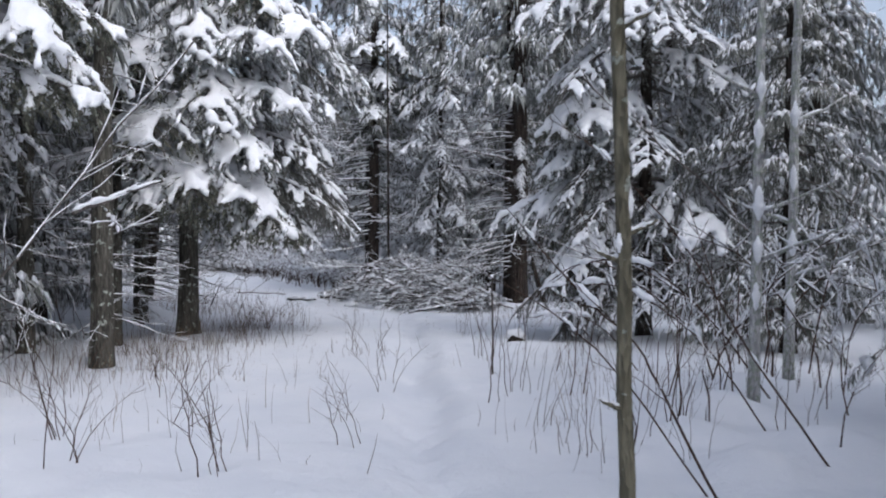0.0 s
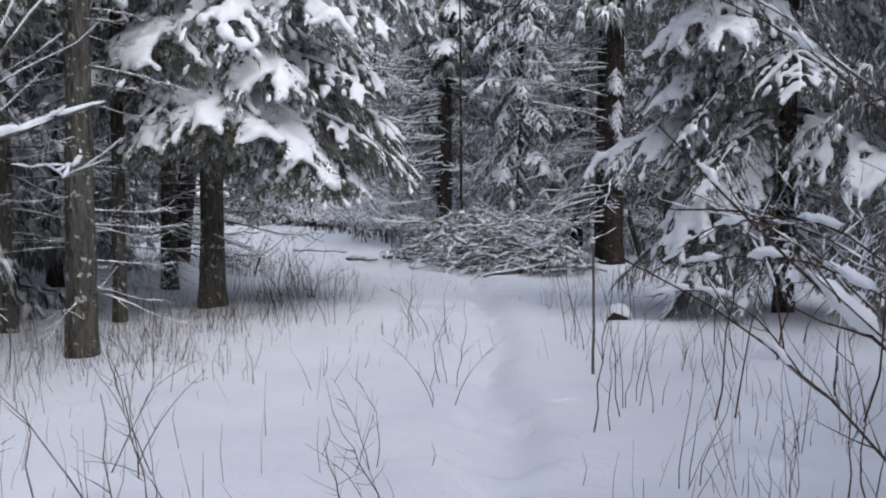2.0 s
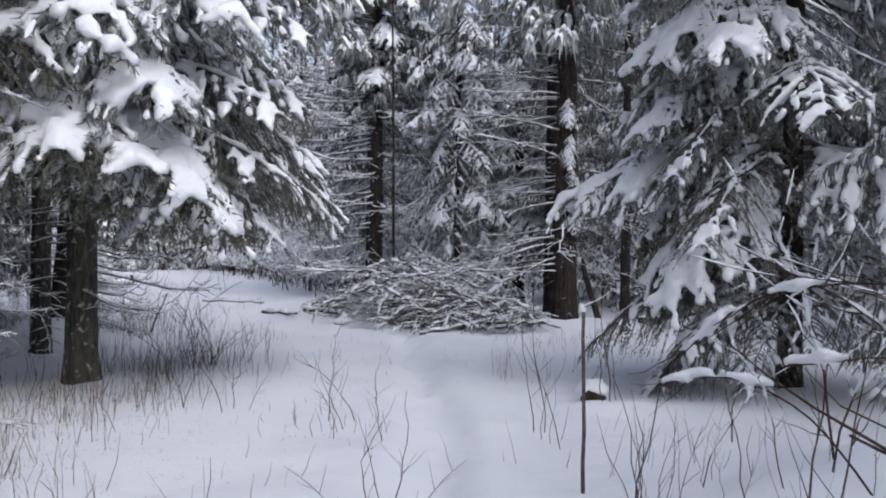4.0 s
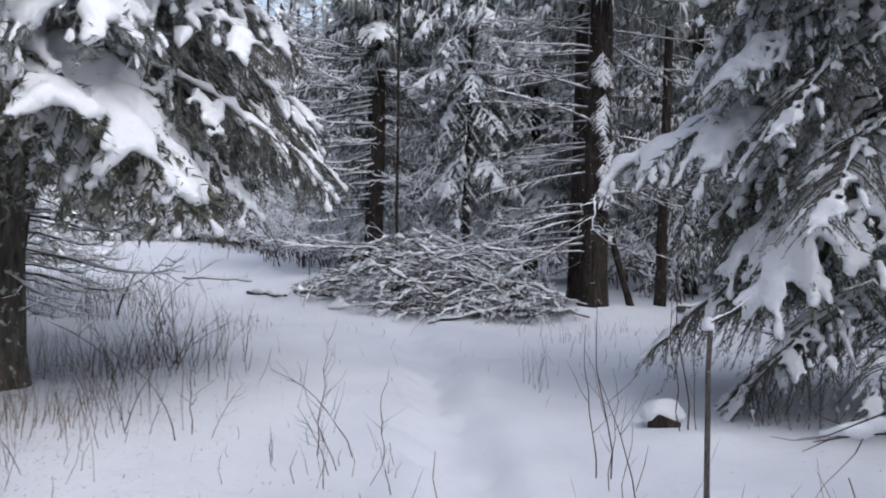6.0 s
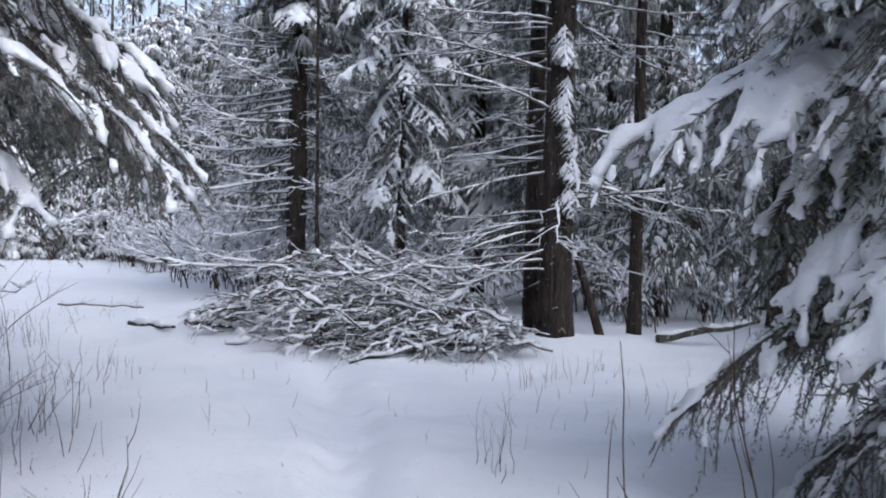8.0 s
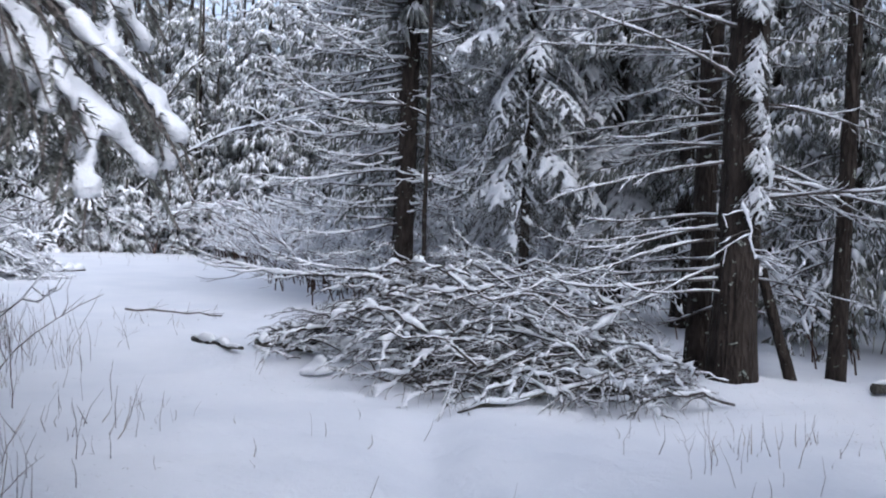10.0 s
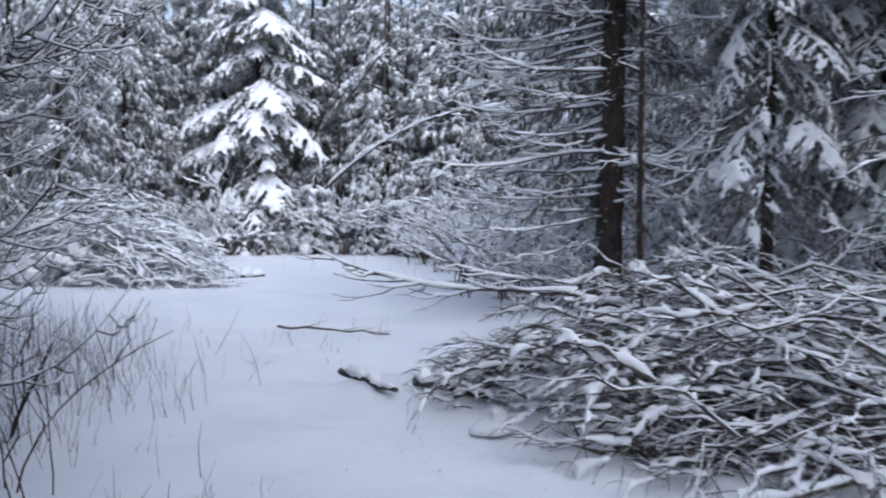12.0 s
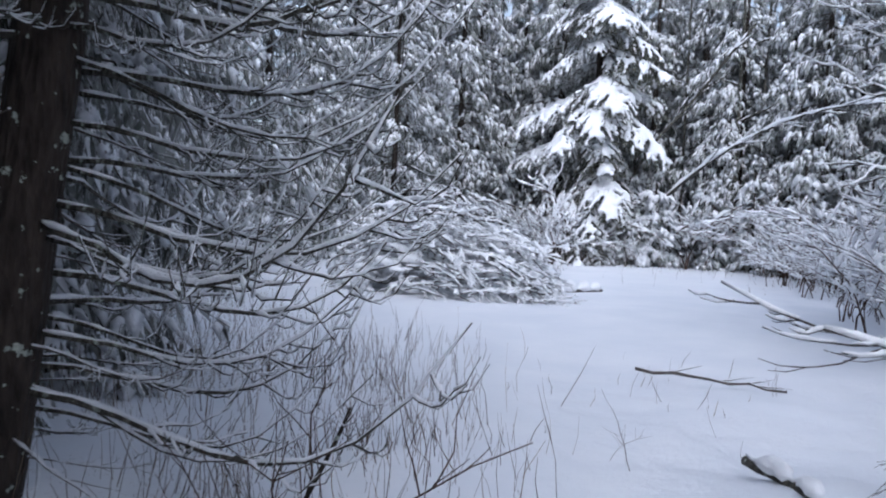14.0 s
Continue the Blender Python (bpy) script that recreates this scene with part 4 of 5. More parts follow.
def build_shrubs():
    rng = random.Random(751)
    bare = "bare brown twigs sticking up out of the snow"
    for x, y, n, size in ((-2.75, 6.4, 5, 1.0), (-1.4, 5.35, 5, 0.85), (-2.6, 8.4, 3, 0.75), (-0.98, 5.8, 1, 0.4), (-0.53, 8.9, 3, 0.6), (0.82, 9.0, 4, 0.9), (1.5, 6.2, 4, 1.1), (0.97, 5.9, 3, 0.8),
                          (1.75, 6.5, 4, 1.3), (-1.7, 6.55, 3, 0.8), (-0.62, 6.25, 3, 0.7), (-2.05, 7.1, 4, 0.75), (-0.8, 7.25, 3, 0.7), (0.94, 7.0, 3, 0.9), (0.80, 8.8, 2, 1.1), (0.55, 8.2, 2, 1.15),
                          (1.3, 8.4, 2, 1.2), (-0.52, 9.8, 3, 0.65), (-1.03, 11.95, 2, 0.7), (-0.65, 11.5, 2, 0.5), (0.56, 11.65, 3, 0.8), (-1.05, 12.1, 2, 0.8), (-0.74, 12.1, 1, 0.6),
                          (0.6, 12.0, 2, 1.0), (0.42, 14.65, 4, 0.5), (1.27, 12.8, 3, 1.1), (-3.6, 17.45, 2, 0.9), (-2.95, 15.2, 6, 0.8), (0.4, 14.9, 4, 0.4), (0.97, 17.55, 3, 0.45), (-2.8, 18.0, 3, 0.35),
                          (-3.9, 18.2, 3, 0.8), (-5.35, 20.3, 7, 0.45), (-4.13, 18.45, 2, 1.1), (-5.25, 20.7, 7, 0.42), (-4.8, 19.2, 2, 1.0), (-5.95, 21.4, 6, 0.45), (-4.15, 21.2, 2, 0.45), (-5.35, 19.85, 3, 0.5),
                          (-2.85, 14.9, 7, 0.75), (-3.1, 14.3, 6, 0.7), (-2.6, 15.6, 5, 0.6), (-3.3, 16.1, 6, 0.7), (-2.9, 13.2, 5, 0.55), (-2.7, 12.4, 4, 0.5)):
        shrub(rng.randrange(10 ** 6), x, y, n, size, bare, UPRIGHT if x > 0.3 else THIN, lean=10 if x > 0.3 else 25)
    for k in range(34):
        x = rng.choice((rng.uniform(-4.6, -1.9), rng.uniform(0.9, 3.8)))
        y = rng.uniform(3.5, 18.5) if x < 0 else rng.uniform(3.5, 11.5)
        shrub(rng.randrange(10 ** 6), x, y, rng.randint(1, 3) if x > 0 else rng.randint(2, 5), rng.uniform(0.4, 0.95), bare, UPRIGHT if x > 0 else THIN, lean=8 if x > 0 else 20)
    laden = "arching shrub twigs weighed down with clumps of snow"
    for x, y, n, size, aim in ((2.1, 6.9, 6, 1.5, 180), (2.7, 8.2, 7, 1.9, 200), (1.9, 9.6, 6, 1.5, 170), (2.4, 10.7, 7, 2.0, 190), (3.3, 9.4, 8, 2.3, 200), (3.6, 7.4, 7, 2.4, 190), (3.0, 6.0, 6, 1.7, 160),
                               (3.9, 10.6, 7, 2.4, 200), (4.2, 8.6, 7, 2.6, 180), (3.6, 5.0, 6, 1.8, 170), (-4.3, 6.9, 5, 1.6, 20), (-4.6, 9.6, 6, 1.4, 10), (-5.4, 10.6, 6, 1.5, 0), (-5.6, 13.4, 6, 1.5, 0),
                               (-4.9, 14.6, 5, 1.2, 30), (-6.4, 16.4, 6, 1.6, 0), (-0.5, 28.2, 13, 2.3, 30), (-1.2, 29.2, 12, 2.3, 60), (0.9, 27.6, 12, 2.2, 120), (-3.2, 29.5, 8, 1.6, 90), (-4.6, 31.5, 9, 1.6, 60),
                               (2.6, 25.0, 8, 1.8, 100), (3.6, 22.6, 7, 1.6, 180), (-10.8, 22.8, 7, 1.4, 0), (-12.6, 25.0, 8, 1.8, 0), (-8.4, 19.4, 8, 1.5, 0), (-9.6, 21.6, 8, 1.4, 0), (-8.2, 17.4, 7, 1.6, 0), (-4.0, 33.0, 9, 2.0, 60), (-2.2, 30.6, 10, 2.2, 40), (1.8, 29.0, 10, 2.2, 90), (3.4, 26.6, 9, 2.0, 90), (4.4, 24.0, 8, 1.7, 100)):
        shrub(rng.randrange(10 ** 6), x, y, n if y > 21 else n * 2 // 3, size if y > 21 else size * 0.9, laden, FAT if y > 26 else WHITE if y > 21 else UPRIGHT[:2] + LADEN, "shrub", "snow-laden shrubs", 9, "snowy_shrub", 0.6, aim if y > 21 else None)
    for k in range(46):
        x = -16.5 + 13.5 * k / 45 + rng.uniform(-0.3, 0.3)
        y = 41.0 + 0.9 * math.sin(x) + rng.uniform(-0.9, 1.2) - max(0.0, x + 7) * 2.2
        shrub(rng.randrange(10 ** 6), x, y, rng.randint(6, 11), rng.choice((rng.uniform(0.5, 1.2), rng.uniform(1.0, 3.2))), "white snow-covered brush at the clearing's edge", WHITE, "shrub", "shrubs round the clearing", 22, "snowy_shrub", 0.5)

    for k in range(24):
        y = 27.0 + 13.5 * k / 23 + rng.uniform(-0.3, 0.3)
        x = -1.2 - (y - 24) * 0.42 + rng.uniform(-0.6, 0.5)
        shrub(rng.randrange(10 ** 6), x, y, rng.randint(6, 10), rng.uniform(0.6, 2.2), "white snow-covered brush at the clearing's edge", WHITE, "shrub", "shrubs round the clearing", 24, "snowy_shrub", 0.5)


build_shrubs()


def build_weeds():
    """Single dry stalks and grass blades that poke through the snow."""
    rng = random.Random(771)
    g = Geo()
    patches = [(-3.3, 15.0, 0.9, 460, 0.5), (-3.0, 13.0, 0.8, 120, 0.45), (-2.6, 9.6, 0.9, 90, 0.4), (-3.4, 11.6, 0.9, 320, 0.4), (-3.5, 12.6, 0.7, 260, 0.4), (-3.8, 10.2, 0.7, 220, 0.35), (-4.4, 11.4, 0.8, 260, 0.35), (-3.1, 10.4, 0.5, 120, 0.3), (-4.4, 9.2, 0.6, 140, 0.35), (-5.2, 20.6, 0.8, 230, 0.45), (-4.7, 19.2, 0.6, 110, 0.4), (-5.2, 18.9, 0.6, 160, 0.5), (-6.6, 21.6, 1.0, 260, 0.55),
               (-7.6, 23.2, 1.0, 160, 0.5), (1.5, 18.2, 0.8, 90, 0.3), (1.9, 16.4, 0.8, 50, 0.3), (2.2, 8.5, 1.2, 120, 0.55), (1.6, 11.0, 0.9, 70, 0.4), (-1.0, 12.0, 0.6, 60, 0.3), (0.9, 6.5, 0.8, 60, 0.5),
               (-2.2, 6.5, 1.0, 60, 0.45), (-3.9, 8.6, 1.0, 90, 0.4), (-3.2, 17.8, 0.7, 60, 0.35), (-10, 40.6, 4.5, 260, 0.5), (-5.5, 37.0, 2.2, 160, 0.45), (-2.5, 17.0, 1.6, 60, 0.2), (0.0, 15.0, 1.8, 50, 0.2),
               (-5.0, 23.5, 1.6, 60, 0.25), (-7.8, 21.6, 0.9, 260, 0.45), (-9.4, 22.6, 1.1, 240, 0.5), (-10.4, 24.2, 1.2, 200, 0.5), (-7.5, 20.2, 0.7, 200, 0.42), (-5.9, 19.6, 0.5, 90, 0.4), (-6.3, 22.0, 0.5, 90, 0.4), (-5.3, 20.4, 0.4, 70, 0.35)]
    for cx, cy, r, n, high in patches:
        for k in range(n):
            x, y = rng.gauss(cx, r * 0.6), rng.gauss(cy, r * 0.6)
            if y < 18 and abs(x - trail_x(y)) < 0.3:
                continue
            p = Vector((x, y, ground_z(x, y) - 0.03))
            if rng.random() < 0.45:
                continue
            h = high * rng.uniform(0.2, 1.0)
            a, b = rng.uniform(0, 6.28), rng.uniform(0.0, 0.55)
            top = p + Vector((math.cos(a) * b * h, math.sin(a) * b * h, h))
            mid = p.lerp(top, 0.5) + Vector((rng.uniform(-0.03, 0.03), rng.uniform(-0.03, 0.03), 0.06 * h))
            w = rng.uniform(0.0012, 0.0032)
            g.tube([p, mid, top], [w, w * 0.8, w * 0.35], 3, 0 if rng.random() < 0.6 else 1)
    tagged(new("dry_weeds", g.mesh("dry_weeds", [STEM, DRY_GRASS])), "dry brown weed stalks poking through the snow", "weeds", kind="stuff")


build_weeds()


def build_shade_flecks():
    """Brown flecks strewn on the snow; they put the shade under the spruces into its colour."""
    rng = random.Random(781)
    g = Geo()
    for cx, cy, rx, ry, n in ((-3.5, 12.6, 0.9, 2.0, 7000), (-3.4, 14.2, 0.5, 0.8, 1500), (-5.6, 18.7, 0.6, 0.7, 500), (1.9, 19.6, 1.0, 0.6, 500), (-0.6, 19.7, 1.3, 0.35, 500), (3.0, 13.4, 1.0, 1.0, 500), (-4.4, 9.4, 0.8, 1.4, 700)):
        for k in range(n):
            x, y = rng.gauss(cx, rx), rng.gauss(cy, ry)
            p = Vector((x, y, ground_z(x, y) + 0.006))
            a, ln = rng.uniform(0, 6.28), rng.uniform(0.01, 0.045)
            d = Vector((math.cos(a), math.sin(a), rng.uniform(-0.05, 0.35)))
            g.blade(p, p + d * ln, Vector((-d.y, d.x, 0)) * rng.uniform(0.001, 0.003), rng.randrange(2))
    tagged(new("shade_flecks", g.mesh("shade_flecks", [TWIG, DRY_GRASS], False)), "brown flecks on the snow that stand in for shade under spruces", "litter", kind="stuff")


build_shade_flecks()


# ---- single things along the trail ----
def dome(seed, r, h, squash=1.0):
    """A cap of snow."""
    rng = random.Random(seed)
    g = Geo()
    rings = [(1.0, -0.12), (1.08, 0.15), (1.0, 0.5), (0.72, 0.82), (0.35, 0.97)]
    n = 14
    for k, (rr, z) in enumerate(rings):
        for i in range(n):
            a = 2 * math.pi * i / n
            f = 1 + 0.12 * noise.noise(Vector((math.cos(a) * 1.6, math.sin(a) * 1.6, z * 2 + seed)))
            g.v.append((r * rr * f * math.cos(a), r * rr * f * squash * math.sin(a), h * z * f))
    g.v.append((0, 0, h))
    for k in range(4):
        for i in range(n):
            j = (i + 1) % n
            g.f.append((k * n + i, k * n + j, (k + 1) * n + j, (k + 1) * n + i))
            g.m.append(0)
    for i in range(n):
        g.f.append((4 * n + i, 4 * n + (i + 1) % n, 5 * n))
        g.m.append(0)
    g.f.append(tuple(range(n))[::-1])
    g.m.append(0)
    return g.mesh("snow_cap", [BRANCH_SNOW])


def sapling(seed, x, y, height, r, mat, lean, label, stubs, caps, name="sapling", category="tree"):
    """A slim bare trunk. stubs: z, azimuth, length; caps: z, azimuth, radius of a clump of snow."""
    rng = random.Random(seed)
    t = thing(name, x, y, ground_z(x, y), label, category)
    part("trunk", make_trunk(seed, height, r, mat, lean, 0.25, 10), t)
    for z, az, ln in stubs:
        g, s = Geo(), Geo()
        a = radians(az)
        run = arc((lean[0] * z, lean[1] * z, z), (math.cos(a), math.sin(a), 0.5), ln, 5, 0.15, 0.1, rng, 0.05)
        g.tube(run, [r * 0.45 * (1 - 0.14 * i) for i in range(6)], 6)
        snow_on(s, run, r * 0.4, 0.005 + r * 0.25, rng, 6, 0, 0.1)
        tagged(part("snow", s.mesh("snow", [BRANCH_SNOW]), part("branch", g.mesh("branch", [mat]), t)), kind="stuff")
    for z, az, rad in caps:
        a = radians(az)
        if name == "sapling":
            s = Geo()
            n = 7
            s.tube([Vector((lean[0] * z + math.cos(a) * r * 0.8, lean[1] * z + math.sin(a) * r * 0.8, z + rad * 5 * (i / n - 0.5))) for i in range(n + 1)],
                   [max(0.006, rad * (0.55 + 0.5 * rng.random()) * math.sin(math.pi * (i + 0.4) / (n + 0.8))) for i in range(n + 1)], 7)
            part("snow_crust", s.mesh("snow_crust", [BRANCH_SNOW]), t)
            continue
        part("snow_cap", dome(seed + int(z * 100), rad, rad * 1.7, 0.75), t, pose(lean[0] * z + math.cos(a) * r, lean[1] * z + math.sin(a) * r, z, 0, 0, az))
    return t


sapling(801, 0.62, 2.15, 6.5, 0.0265, BARK_GREEN, (-0.028, 0.0), "slim green-grey aspen sapling beside the trail", ((1.58, 15, 0.13), (1.5, 190, 0.1), (2.2, 60, 0.5), (1.05, 205, 0.1)), ((1.68, -5, 0.026), (1.56, 235, 0.012)))
sapling(811, 2.75, 7.5, 7, 0.05, BARK_PALE, (0.01, 0.0), "thin birch trunk plastered with snow", ((1.6, 10, 0.8), (2.6, 200, 0.7), (1.2, 330, 0.9)), ((0.9, 250, 0.05), (1.7, 260, 0.06), (2.3, 240, 0.05), (2.7, 260, 0.05), (1.3, 260, 0.05)))
sapling(821, 3.85, 9.7, 8, 0.058, BARK_PALE, (0.015, 0.0), "thin birch trunk plastered with snow", ((1.7, 160, 0.8), (2.8, 30, 0.9), (1.1, 300, 1.0)), ((0.8, 250, 0.06), (1.5, 260, 0.06), (2.2, 250, 0.06), (2.9, 250, 0.06)))
sapling(831, -1.24, 22.9, 8, 0.03, BARK, (-0.012, 0.0), "very thin dark spruce pole behind a brush pile", ((2.6, 200, 0.6), (3.4, 20, 0.5)), ())
sapling(841, 0.635, 10.15, 1.13, 0.0115, TWIG, (-0.012, 0.0), "thin upright stick with a little snow on its top", ((1.12, 25, 0.26),), ((1.1, 120, 0.026),), "stick", "stick")
sapling(851, -10.4, 42.3, 11, 0.075, BARK_GREY, (0.004, 0.0), "tall bare grey tree at the clearing's edge", ((3.0, 200, 1.3), (4.0, 340, 1.5), (5.0, 180, 1.2), (6.0, 20, 1.4), (2.2, 20, 1.0)), ())
sapling(861, -10.0, 42.9, 11, 0.06, BARK_GREY, (0.02, 0.0), "tall bare grey tree at the clearing's edge", ((2.5, 340, 1.2), (3.6, 190, 1.2), (4.7, 10, 1.5), (5.6, 170, 1.2)), ())
sapling(871, -12.2, 43.1, 10, 0.05, BARK_GREY, (0.0, 0.0), "tall bare grey tree at the clearing's edge", ((2.5, 200, 1.0), (4.1, 10, 1.3), (5.2, 160, 1.2)), ())
sapling(881, 2.35, 20.6, 1.0, 0.05, BARK, (-0.28, 0.1), "short broken stub leaning by a spruce", (), ((0.95, 200, 0.05),), "broken_stub", "stub")


def small_stump():
    x, y = 1.12, 12.95
    t = thing("tree_stump", x, y, ground_z(x, y), "low dark stump under a round cushion of snow", "stump")
    g = Geo()
    g.tube([Vector((0, 0, -0.1)), Vector((0, 0, 0.02)), Vector((0.02, 0, 0.07))], [0.13, 0.115, 0.10], 12)
    part("trunk", g.mesh("trunk", [BARK]), t)
    part("snow_cap", dome(9, 0.145, 0.13, 0.9), t, pose(0.0, 0.07, 0.05))


small_stump()


def log(seed, a, b, r, label, snow, name="log", category="log", mat=None, twigs=0):
    """A fallen log or stick from a to b, snow along its top."""
    rng = random.Random(seed)
    a, b = Vector(a), Vector(b)
    a.z += ground_z(a.x, a.y)
    b.z += ground_z(b.x, b.y)
    t = thing(name, a.x, a.y, a.z, label, category)
    d = b - a
    n = 8
    pts = [d * (i / n) + Vector((rng.uniform(-1, 1), rng.uniform(-1, 1), rng.uniform(-1, 1))) * d.length * 0.014 for i in range(n + 1)]
    g, s = Geo(), Geo()
    g.tube(pts, [r * (1 - 0.4 * i / n) for i in range(n + 1)], 9)
    wood = part("wood", g.mesh("wood", [mat or BARK_GREY]), t)
    for k in range(twigs):
        g = Geo()
        p, w = along(pts, rng.uniform(0.15, 0.95))
        tw = arc(p, (w + Vector((rng.uniform(-0.8, 0.8), rng.uniform(-0.8, 0.8), rng.uniform(-0.1, 0.6)))).normalized(), d.length * rng.uniform(0.12, 0.3), 3, 0.1, 0.1, rng, 0.06)
        g.tube(tw, [r * 0.4, r * 0.3, r * 0.2, r * 0.1], 4)
        part("twig", g.mesh("twig", [mat or BARK_GREY]), wood)
        snow_on(s, tw, r * 0.3, snow * 0.5, rng, 5)
    snow_on(s, pts, r, snow, rng, 8, 0, 0.6 if twigs > 6 else 0.05)
    ridge = s.mesh("snow", [BRANCH_SNOW])
    tagged(part("snow", melted(ridge, max(0.02, snow * 0.35), 0.5) if snow > 0.055 else ridge, t), kind="stuff")


log(901, (-3.5, 21.45, 0.1), (-2.75, 20.6, 0.05), 0.028, "short rotten log end under thick snow", 0.07)
log(902, (-2.65, 20.7, 0.06), (-2.05, 20.4, 0.05), 0.036, "short log half buried in snow", 0.08)
log(904, (-0.62, 18.95, 0.0), (0.75, 19.75, 0.24), 0.024, "pale fallen pole with snow along its top", 0.04, "pole", "pole", None, 2)
log(905, (-5.2, 23.85, 0.1), (-3.95, 24.0, 0.05), 0.016, "thin crooked stick lying on the snow", 0.012, "stick", "stick", TWIG, 5)
log(915, (-4.8, 19.15, -0.02), (-4.58, 19.3, 0.6), 0.013, "dark broken stick standing in the snow", 0.006, "stick", "stick", BARK, 3)
log(906, (-9.95, 31.0, 0.02), (-9.55, 32.4, 0.02), 0.06, "dark log under a thick ridge of snow", 0.16)
log(907, (-3.05, 7.25, 1.72), (-2.45, 7.75, 2.05), 0.02, "slanting dead branch with a thick ridge of snow", 0.032, "dead_branch", "branch", TWIG, 5)
log(914, (-3.9, 10.5, 1.85), (-2.95, 8.2, 1.58), 0.013, "dead branch with a clump of snow at its end", 0.03, "dead_branch", "branch", TWIG, 5)
log(908, (-4.2, 6.7, 0.2), (-2.15, 7.5, 3.2), 0.014, "leaning dead pole covered with snow", 0.019, "leaning_pole", "pole", TWIG, 6)
log(909, (4.3, 9.8, 0.9), (1.7, 11.0, 3.6), 0.016, "leaning dead pole covered with snow", 0.022, "leaning_pole", "pole", TWIG, 7)
log(911, (3.0, 20.3, 0.05), (4.6, 21.2, 0.3), 0.05, "fallen log with snow along its top", 0.05)


def arched_branch(seed, way, r, snow, twigs, chunks, label):
    """A bough that rises from the snow and arches over, through the points of way, with lumps of snow on it."""
    rng = random.Random(seed)
    way = [Vector(p) for p in way]
    o = way[0].copy()
    o.z = ground_z(o.x, o.y)
    t = thing("arched_branch", o.x, o.y, o.z, label, "branch")
    way = [p - o for p in way]
    way[0].z = -0.08
    pts = []
    for i in range(len(way) - 1):
        a, b, c, d = way[max(i - 1, 0)], way[i], way[i + 1], way[min(i + 2, len(way) - 1)]
        for j in range(4):
            u = j / 4
            pts.append(0.5 * (2 * b + (c - a) * u + (2 * a - 5 * b + 4 * c - d) * u * u + (3 * b - a - 3 * c + d) * u ** 3) + Vector((rng.uniform(-1, 1), rng.uniform(-1, 1), rng.uniform(-1, 1))) * r * 0.7)
    pts.append(way[-1])
    n = len(pts) - 1
    g, s = Geo(), Geo()
    g.tube(pts, [r * (1 - 0.7 * i / n) for i in range(n + 1)], 7)
    snow_on(s, pts[3:], r, snow, rng, 6, 0, 0.35)
    for u, size in chunks:
        p, d = along(pts, u)
        run = [p + d * (size * q) + Vector((rng.uniform(-0.3, 0.3), rng.uniform(-0.3, 0.3), 0.35 + rng.uniform(-0.1, 0.3))) * size for q in (-2.6, -1.7, -0.8, 0.1, 1.0, 1.9, 2.8)]
        s.tube(run, [size * q * rng.uniform(0.75, 1.2) for q in (0.25, 0.5, 0.7, 0.75, 0.65, 0.45, 0.2)], 8, 0, 0.8)
    for k in range(twigs):
        p, d = along(pts, rng.uniform(0.25, 0.97))
        tw = arc(p, (d + Vector((rng.uniform(-1, 1), rng.uniform(-1, 1), rng.uniform(-0.5, 0.6)))).normalized(), rng.uniform(0.15, 0.5), 4, 0.1, 0.1, rng, 0.08)
        g.tube(tw, [r * 0.4, r * 0.33, r * 0.26, r * 0.2, r * 0.1], 4)
        if rng.random() < 0.7:
            snow_on(s, tw, r * 0.3, snow * 0.6, rng, 5, 0, 0.3)
    part("wood", g.mesh("wood", [STEM]), t)
    tagged(part("snow", melted(s.mesh("snow", [BRANCH_SNOW]), 0.016, 0.6, 0.5), t), kind="stuff")


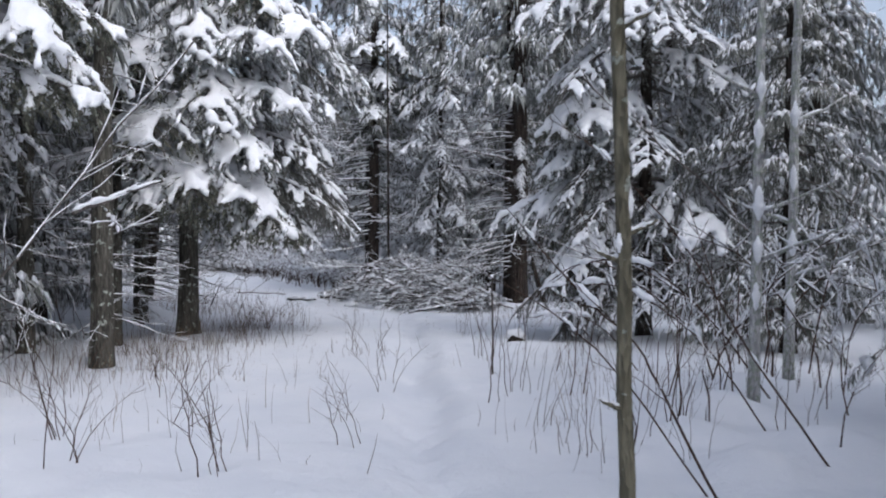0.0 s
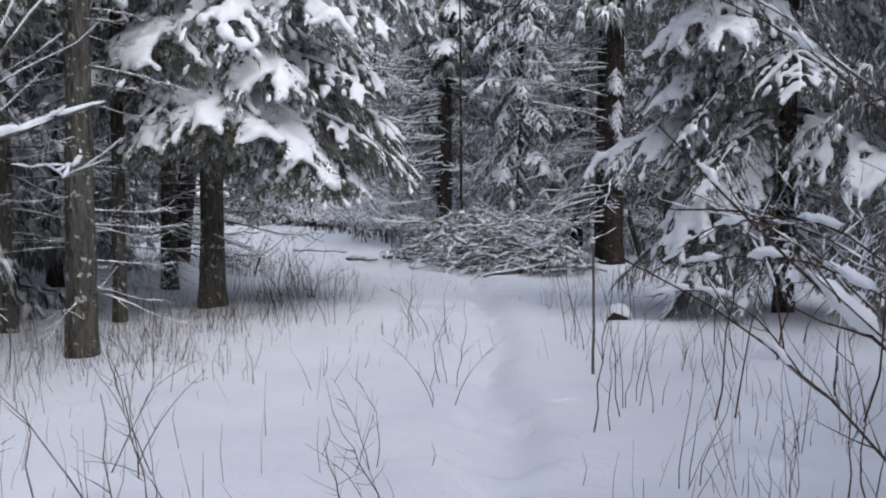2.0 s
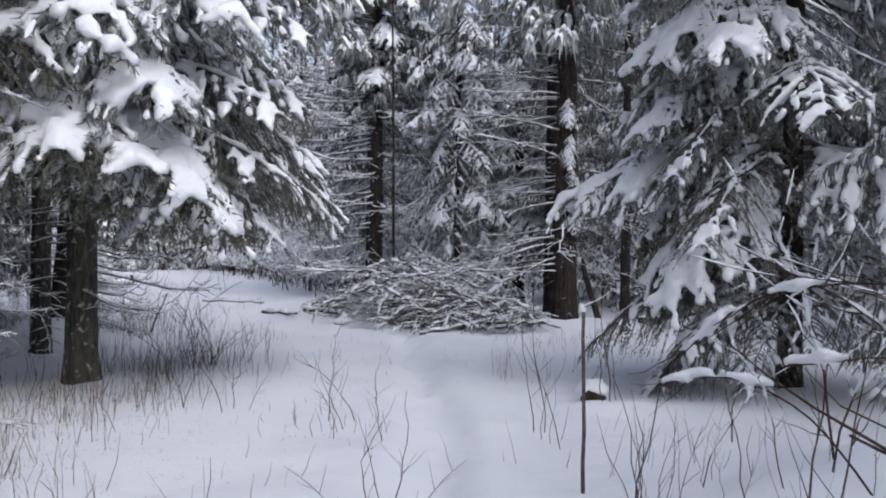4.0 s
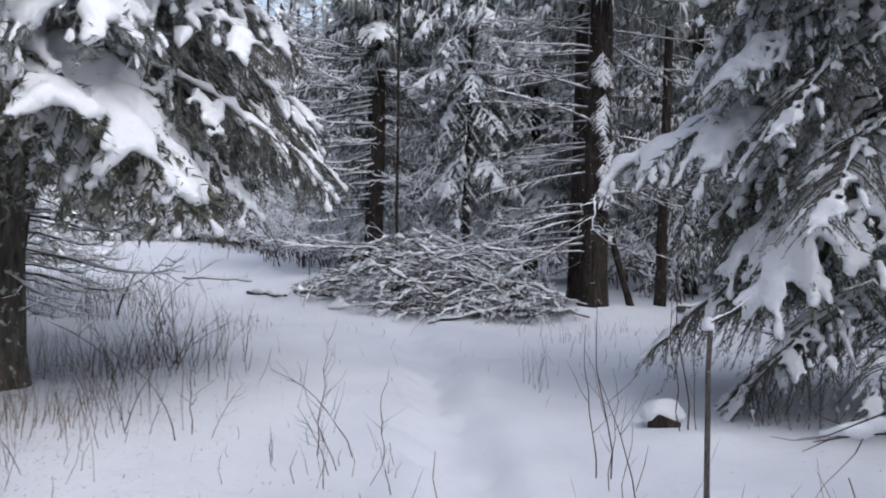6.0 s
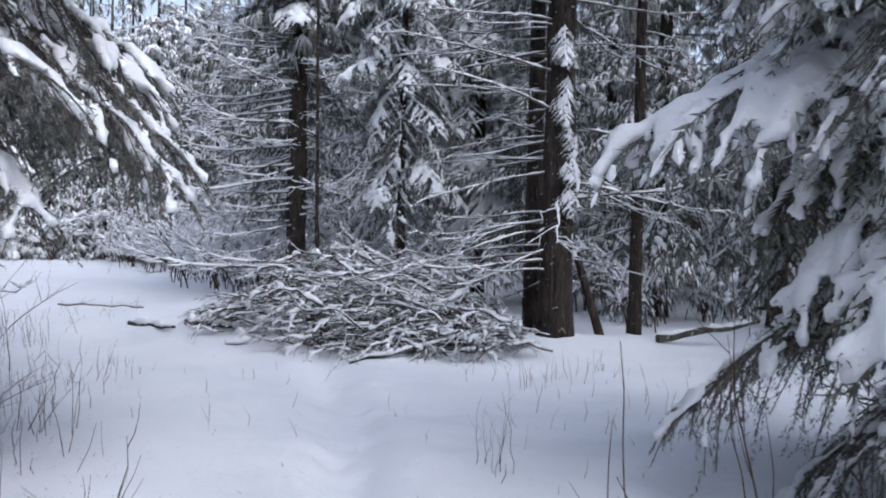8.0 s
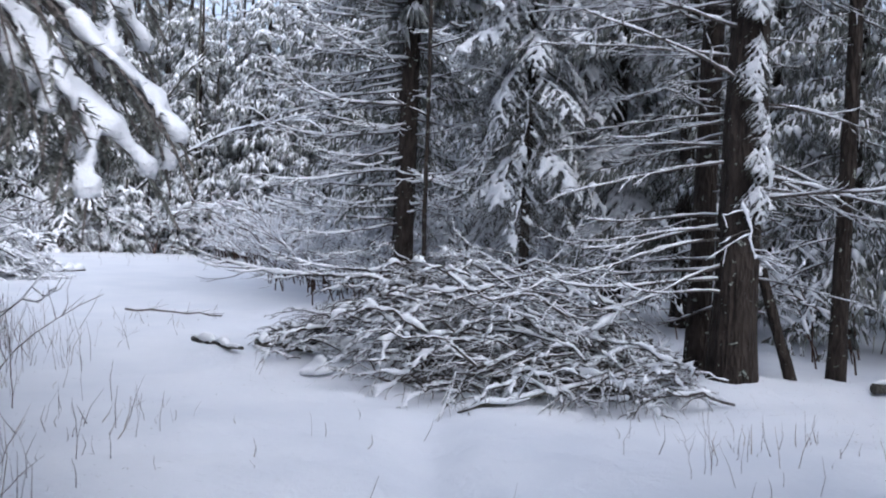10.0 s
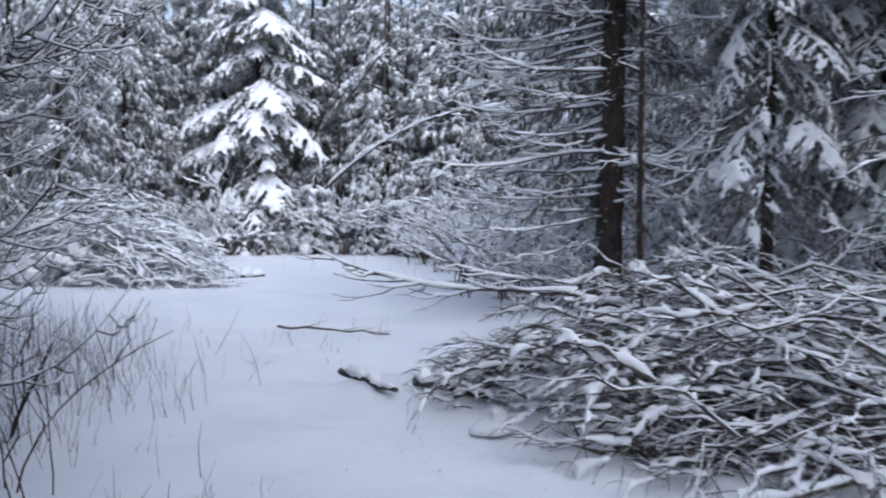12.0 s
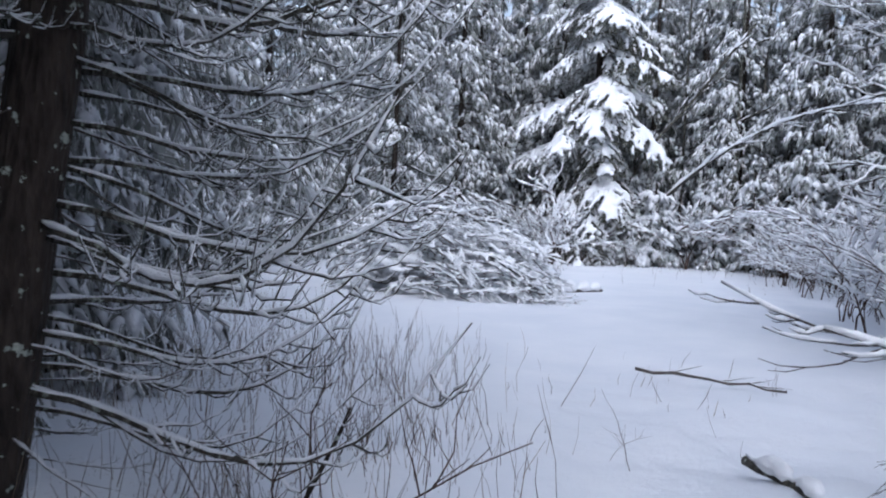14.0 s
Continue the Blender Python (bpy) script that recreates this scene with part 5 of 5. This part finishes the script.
LADEN_LABEL = "dark arching branch with lumps of snow along it"
arched_branch(931, ((1.62, 4.3, 0), (1.3, 4.5, 0.6), (1.12, 4.62, 0.95), (0.82, 4.82, 1.24), (0.45, 5.3, 1.72)), 0.009, 0.012, 9, ((0.72, 0.05), (0.9, 0.03)), LADEN_LABEL)
arched_branch(932, ((1.7, 5.0, 0), (1.3, 5.15, 0.5), (1.0, 5.3, 0.85), (0.66, 5.5, 1.12), (0.35, 5.7, 1.28)), 0.007, 0.010, 8, ((0.6, 0.03),), LADEN_LABEL)
arched_branch(933, ((2.6, 6.6, 0), (2.1, 6.9, 0.75), (1.5, 7.3, 1.15), (0.95, 7.7, 1.1)), 0.008, 0.014, 10, ((0.55, 0.055), (0.75, 0.05), (0.92, 0.045)), LADEN_LABEL)
arched_branch(934, ((3.2, 8.2, 0), (2.6, 8.4, 0.8), (2.0, 8.7, 1.3), (1.4, 9.2, 1.25), (1.05, 9.5, 0.9)), 0.010, 0.016, 12, ((0.5, 0.06), (0.7, 0.055), (0.88, 0.06)), LADEN_LABEL)
arched_branch(935, ((2.3, 9.8, 0), (1.9, 9.9, 0.5), (1.5, 10.1, 0.7), (1.1, 10.3, 0.62)), 0.008, 0.015, 8, ((0.6, 0.06), (0.85, 0.06)), LADEN_LABEL)
arched_branch(936, ((2.7, 5.6, 0), (2.2, 5.8, 0.7), (1.8, 6.2, 1.5), (1.3, 6.8, 2.2), (0.9, 7.4, 2.6)), 0.009, 0.013, 12, ((0.5, 0.04), (0.75, 0.045)), LADEN_LABEL)


def bent_sapling():
    t = thing("bent_sapling", -13.8, 42.0, ground_z(-13.8, 42.0), "sapling bent over in an arch by its snow", "tree")
    rng = random.Random(921)
    pts = [Vector((8.2 * u, -3.2 * u, 4.15 * math.sin(u * 1.75) ** 0.8)) for u in [i / 14 for i in range(15)]]
    g, s = Geo(), Geo()
    g.tube(pts, [0.05 * (1 - 0.75 * i / 14) for i in range(15)], 7)
    snow_on(s, pts, 0.05, 0.085, rng, 7)
    for k in range(16):
        p, d = along(pts, rng.uniform(0.3, 0.98))
        tw = arc(p, d + Vector((rng.uniform(-0.6, 0.6), rng.uniform(-0.6, 0.6), rng.uniform(-0.5, 0.3))), rng.uniform(0.5, 1.4), 4, 0.2, 0.1, rng, 0.06)
        g.tube(tw, [0.015, 0.012, 0.01, 0.007, 0.004], 4)
        snow_on(s, tw, 0.012, 0.04, rng, 5)
    part("trunk", g.mesh("trunk", [BARK_GREY]), t)
    tagged(part("snow", s.mesh("snow", [BRANCH_SNOW]), t), kind="stuff")


bent_sapling()
log(922, (-13.6, 41.6, 1.8), (-9.9, 41.6, 6.6), 0.05, "leaning thin trunk covered with snow", 0.07, "leaning_pole", "pole", BARK_GREY, 8)
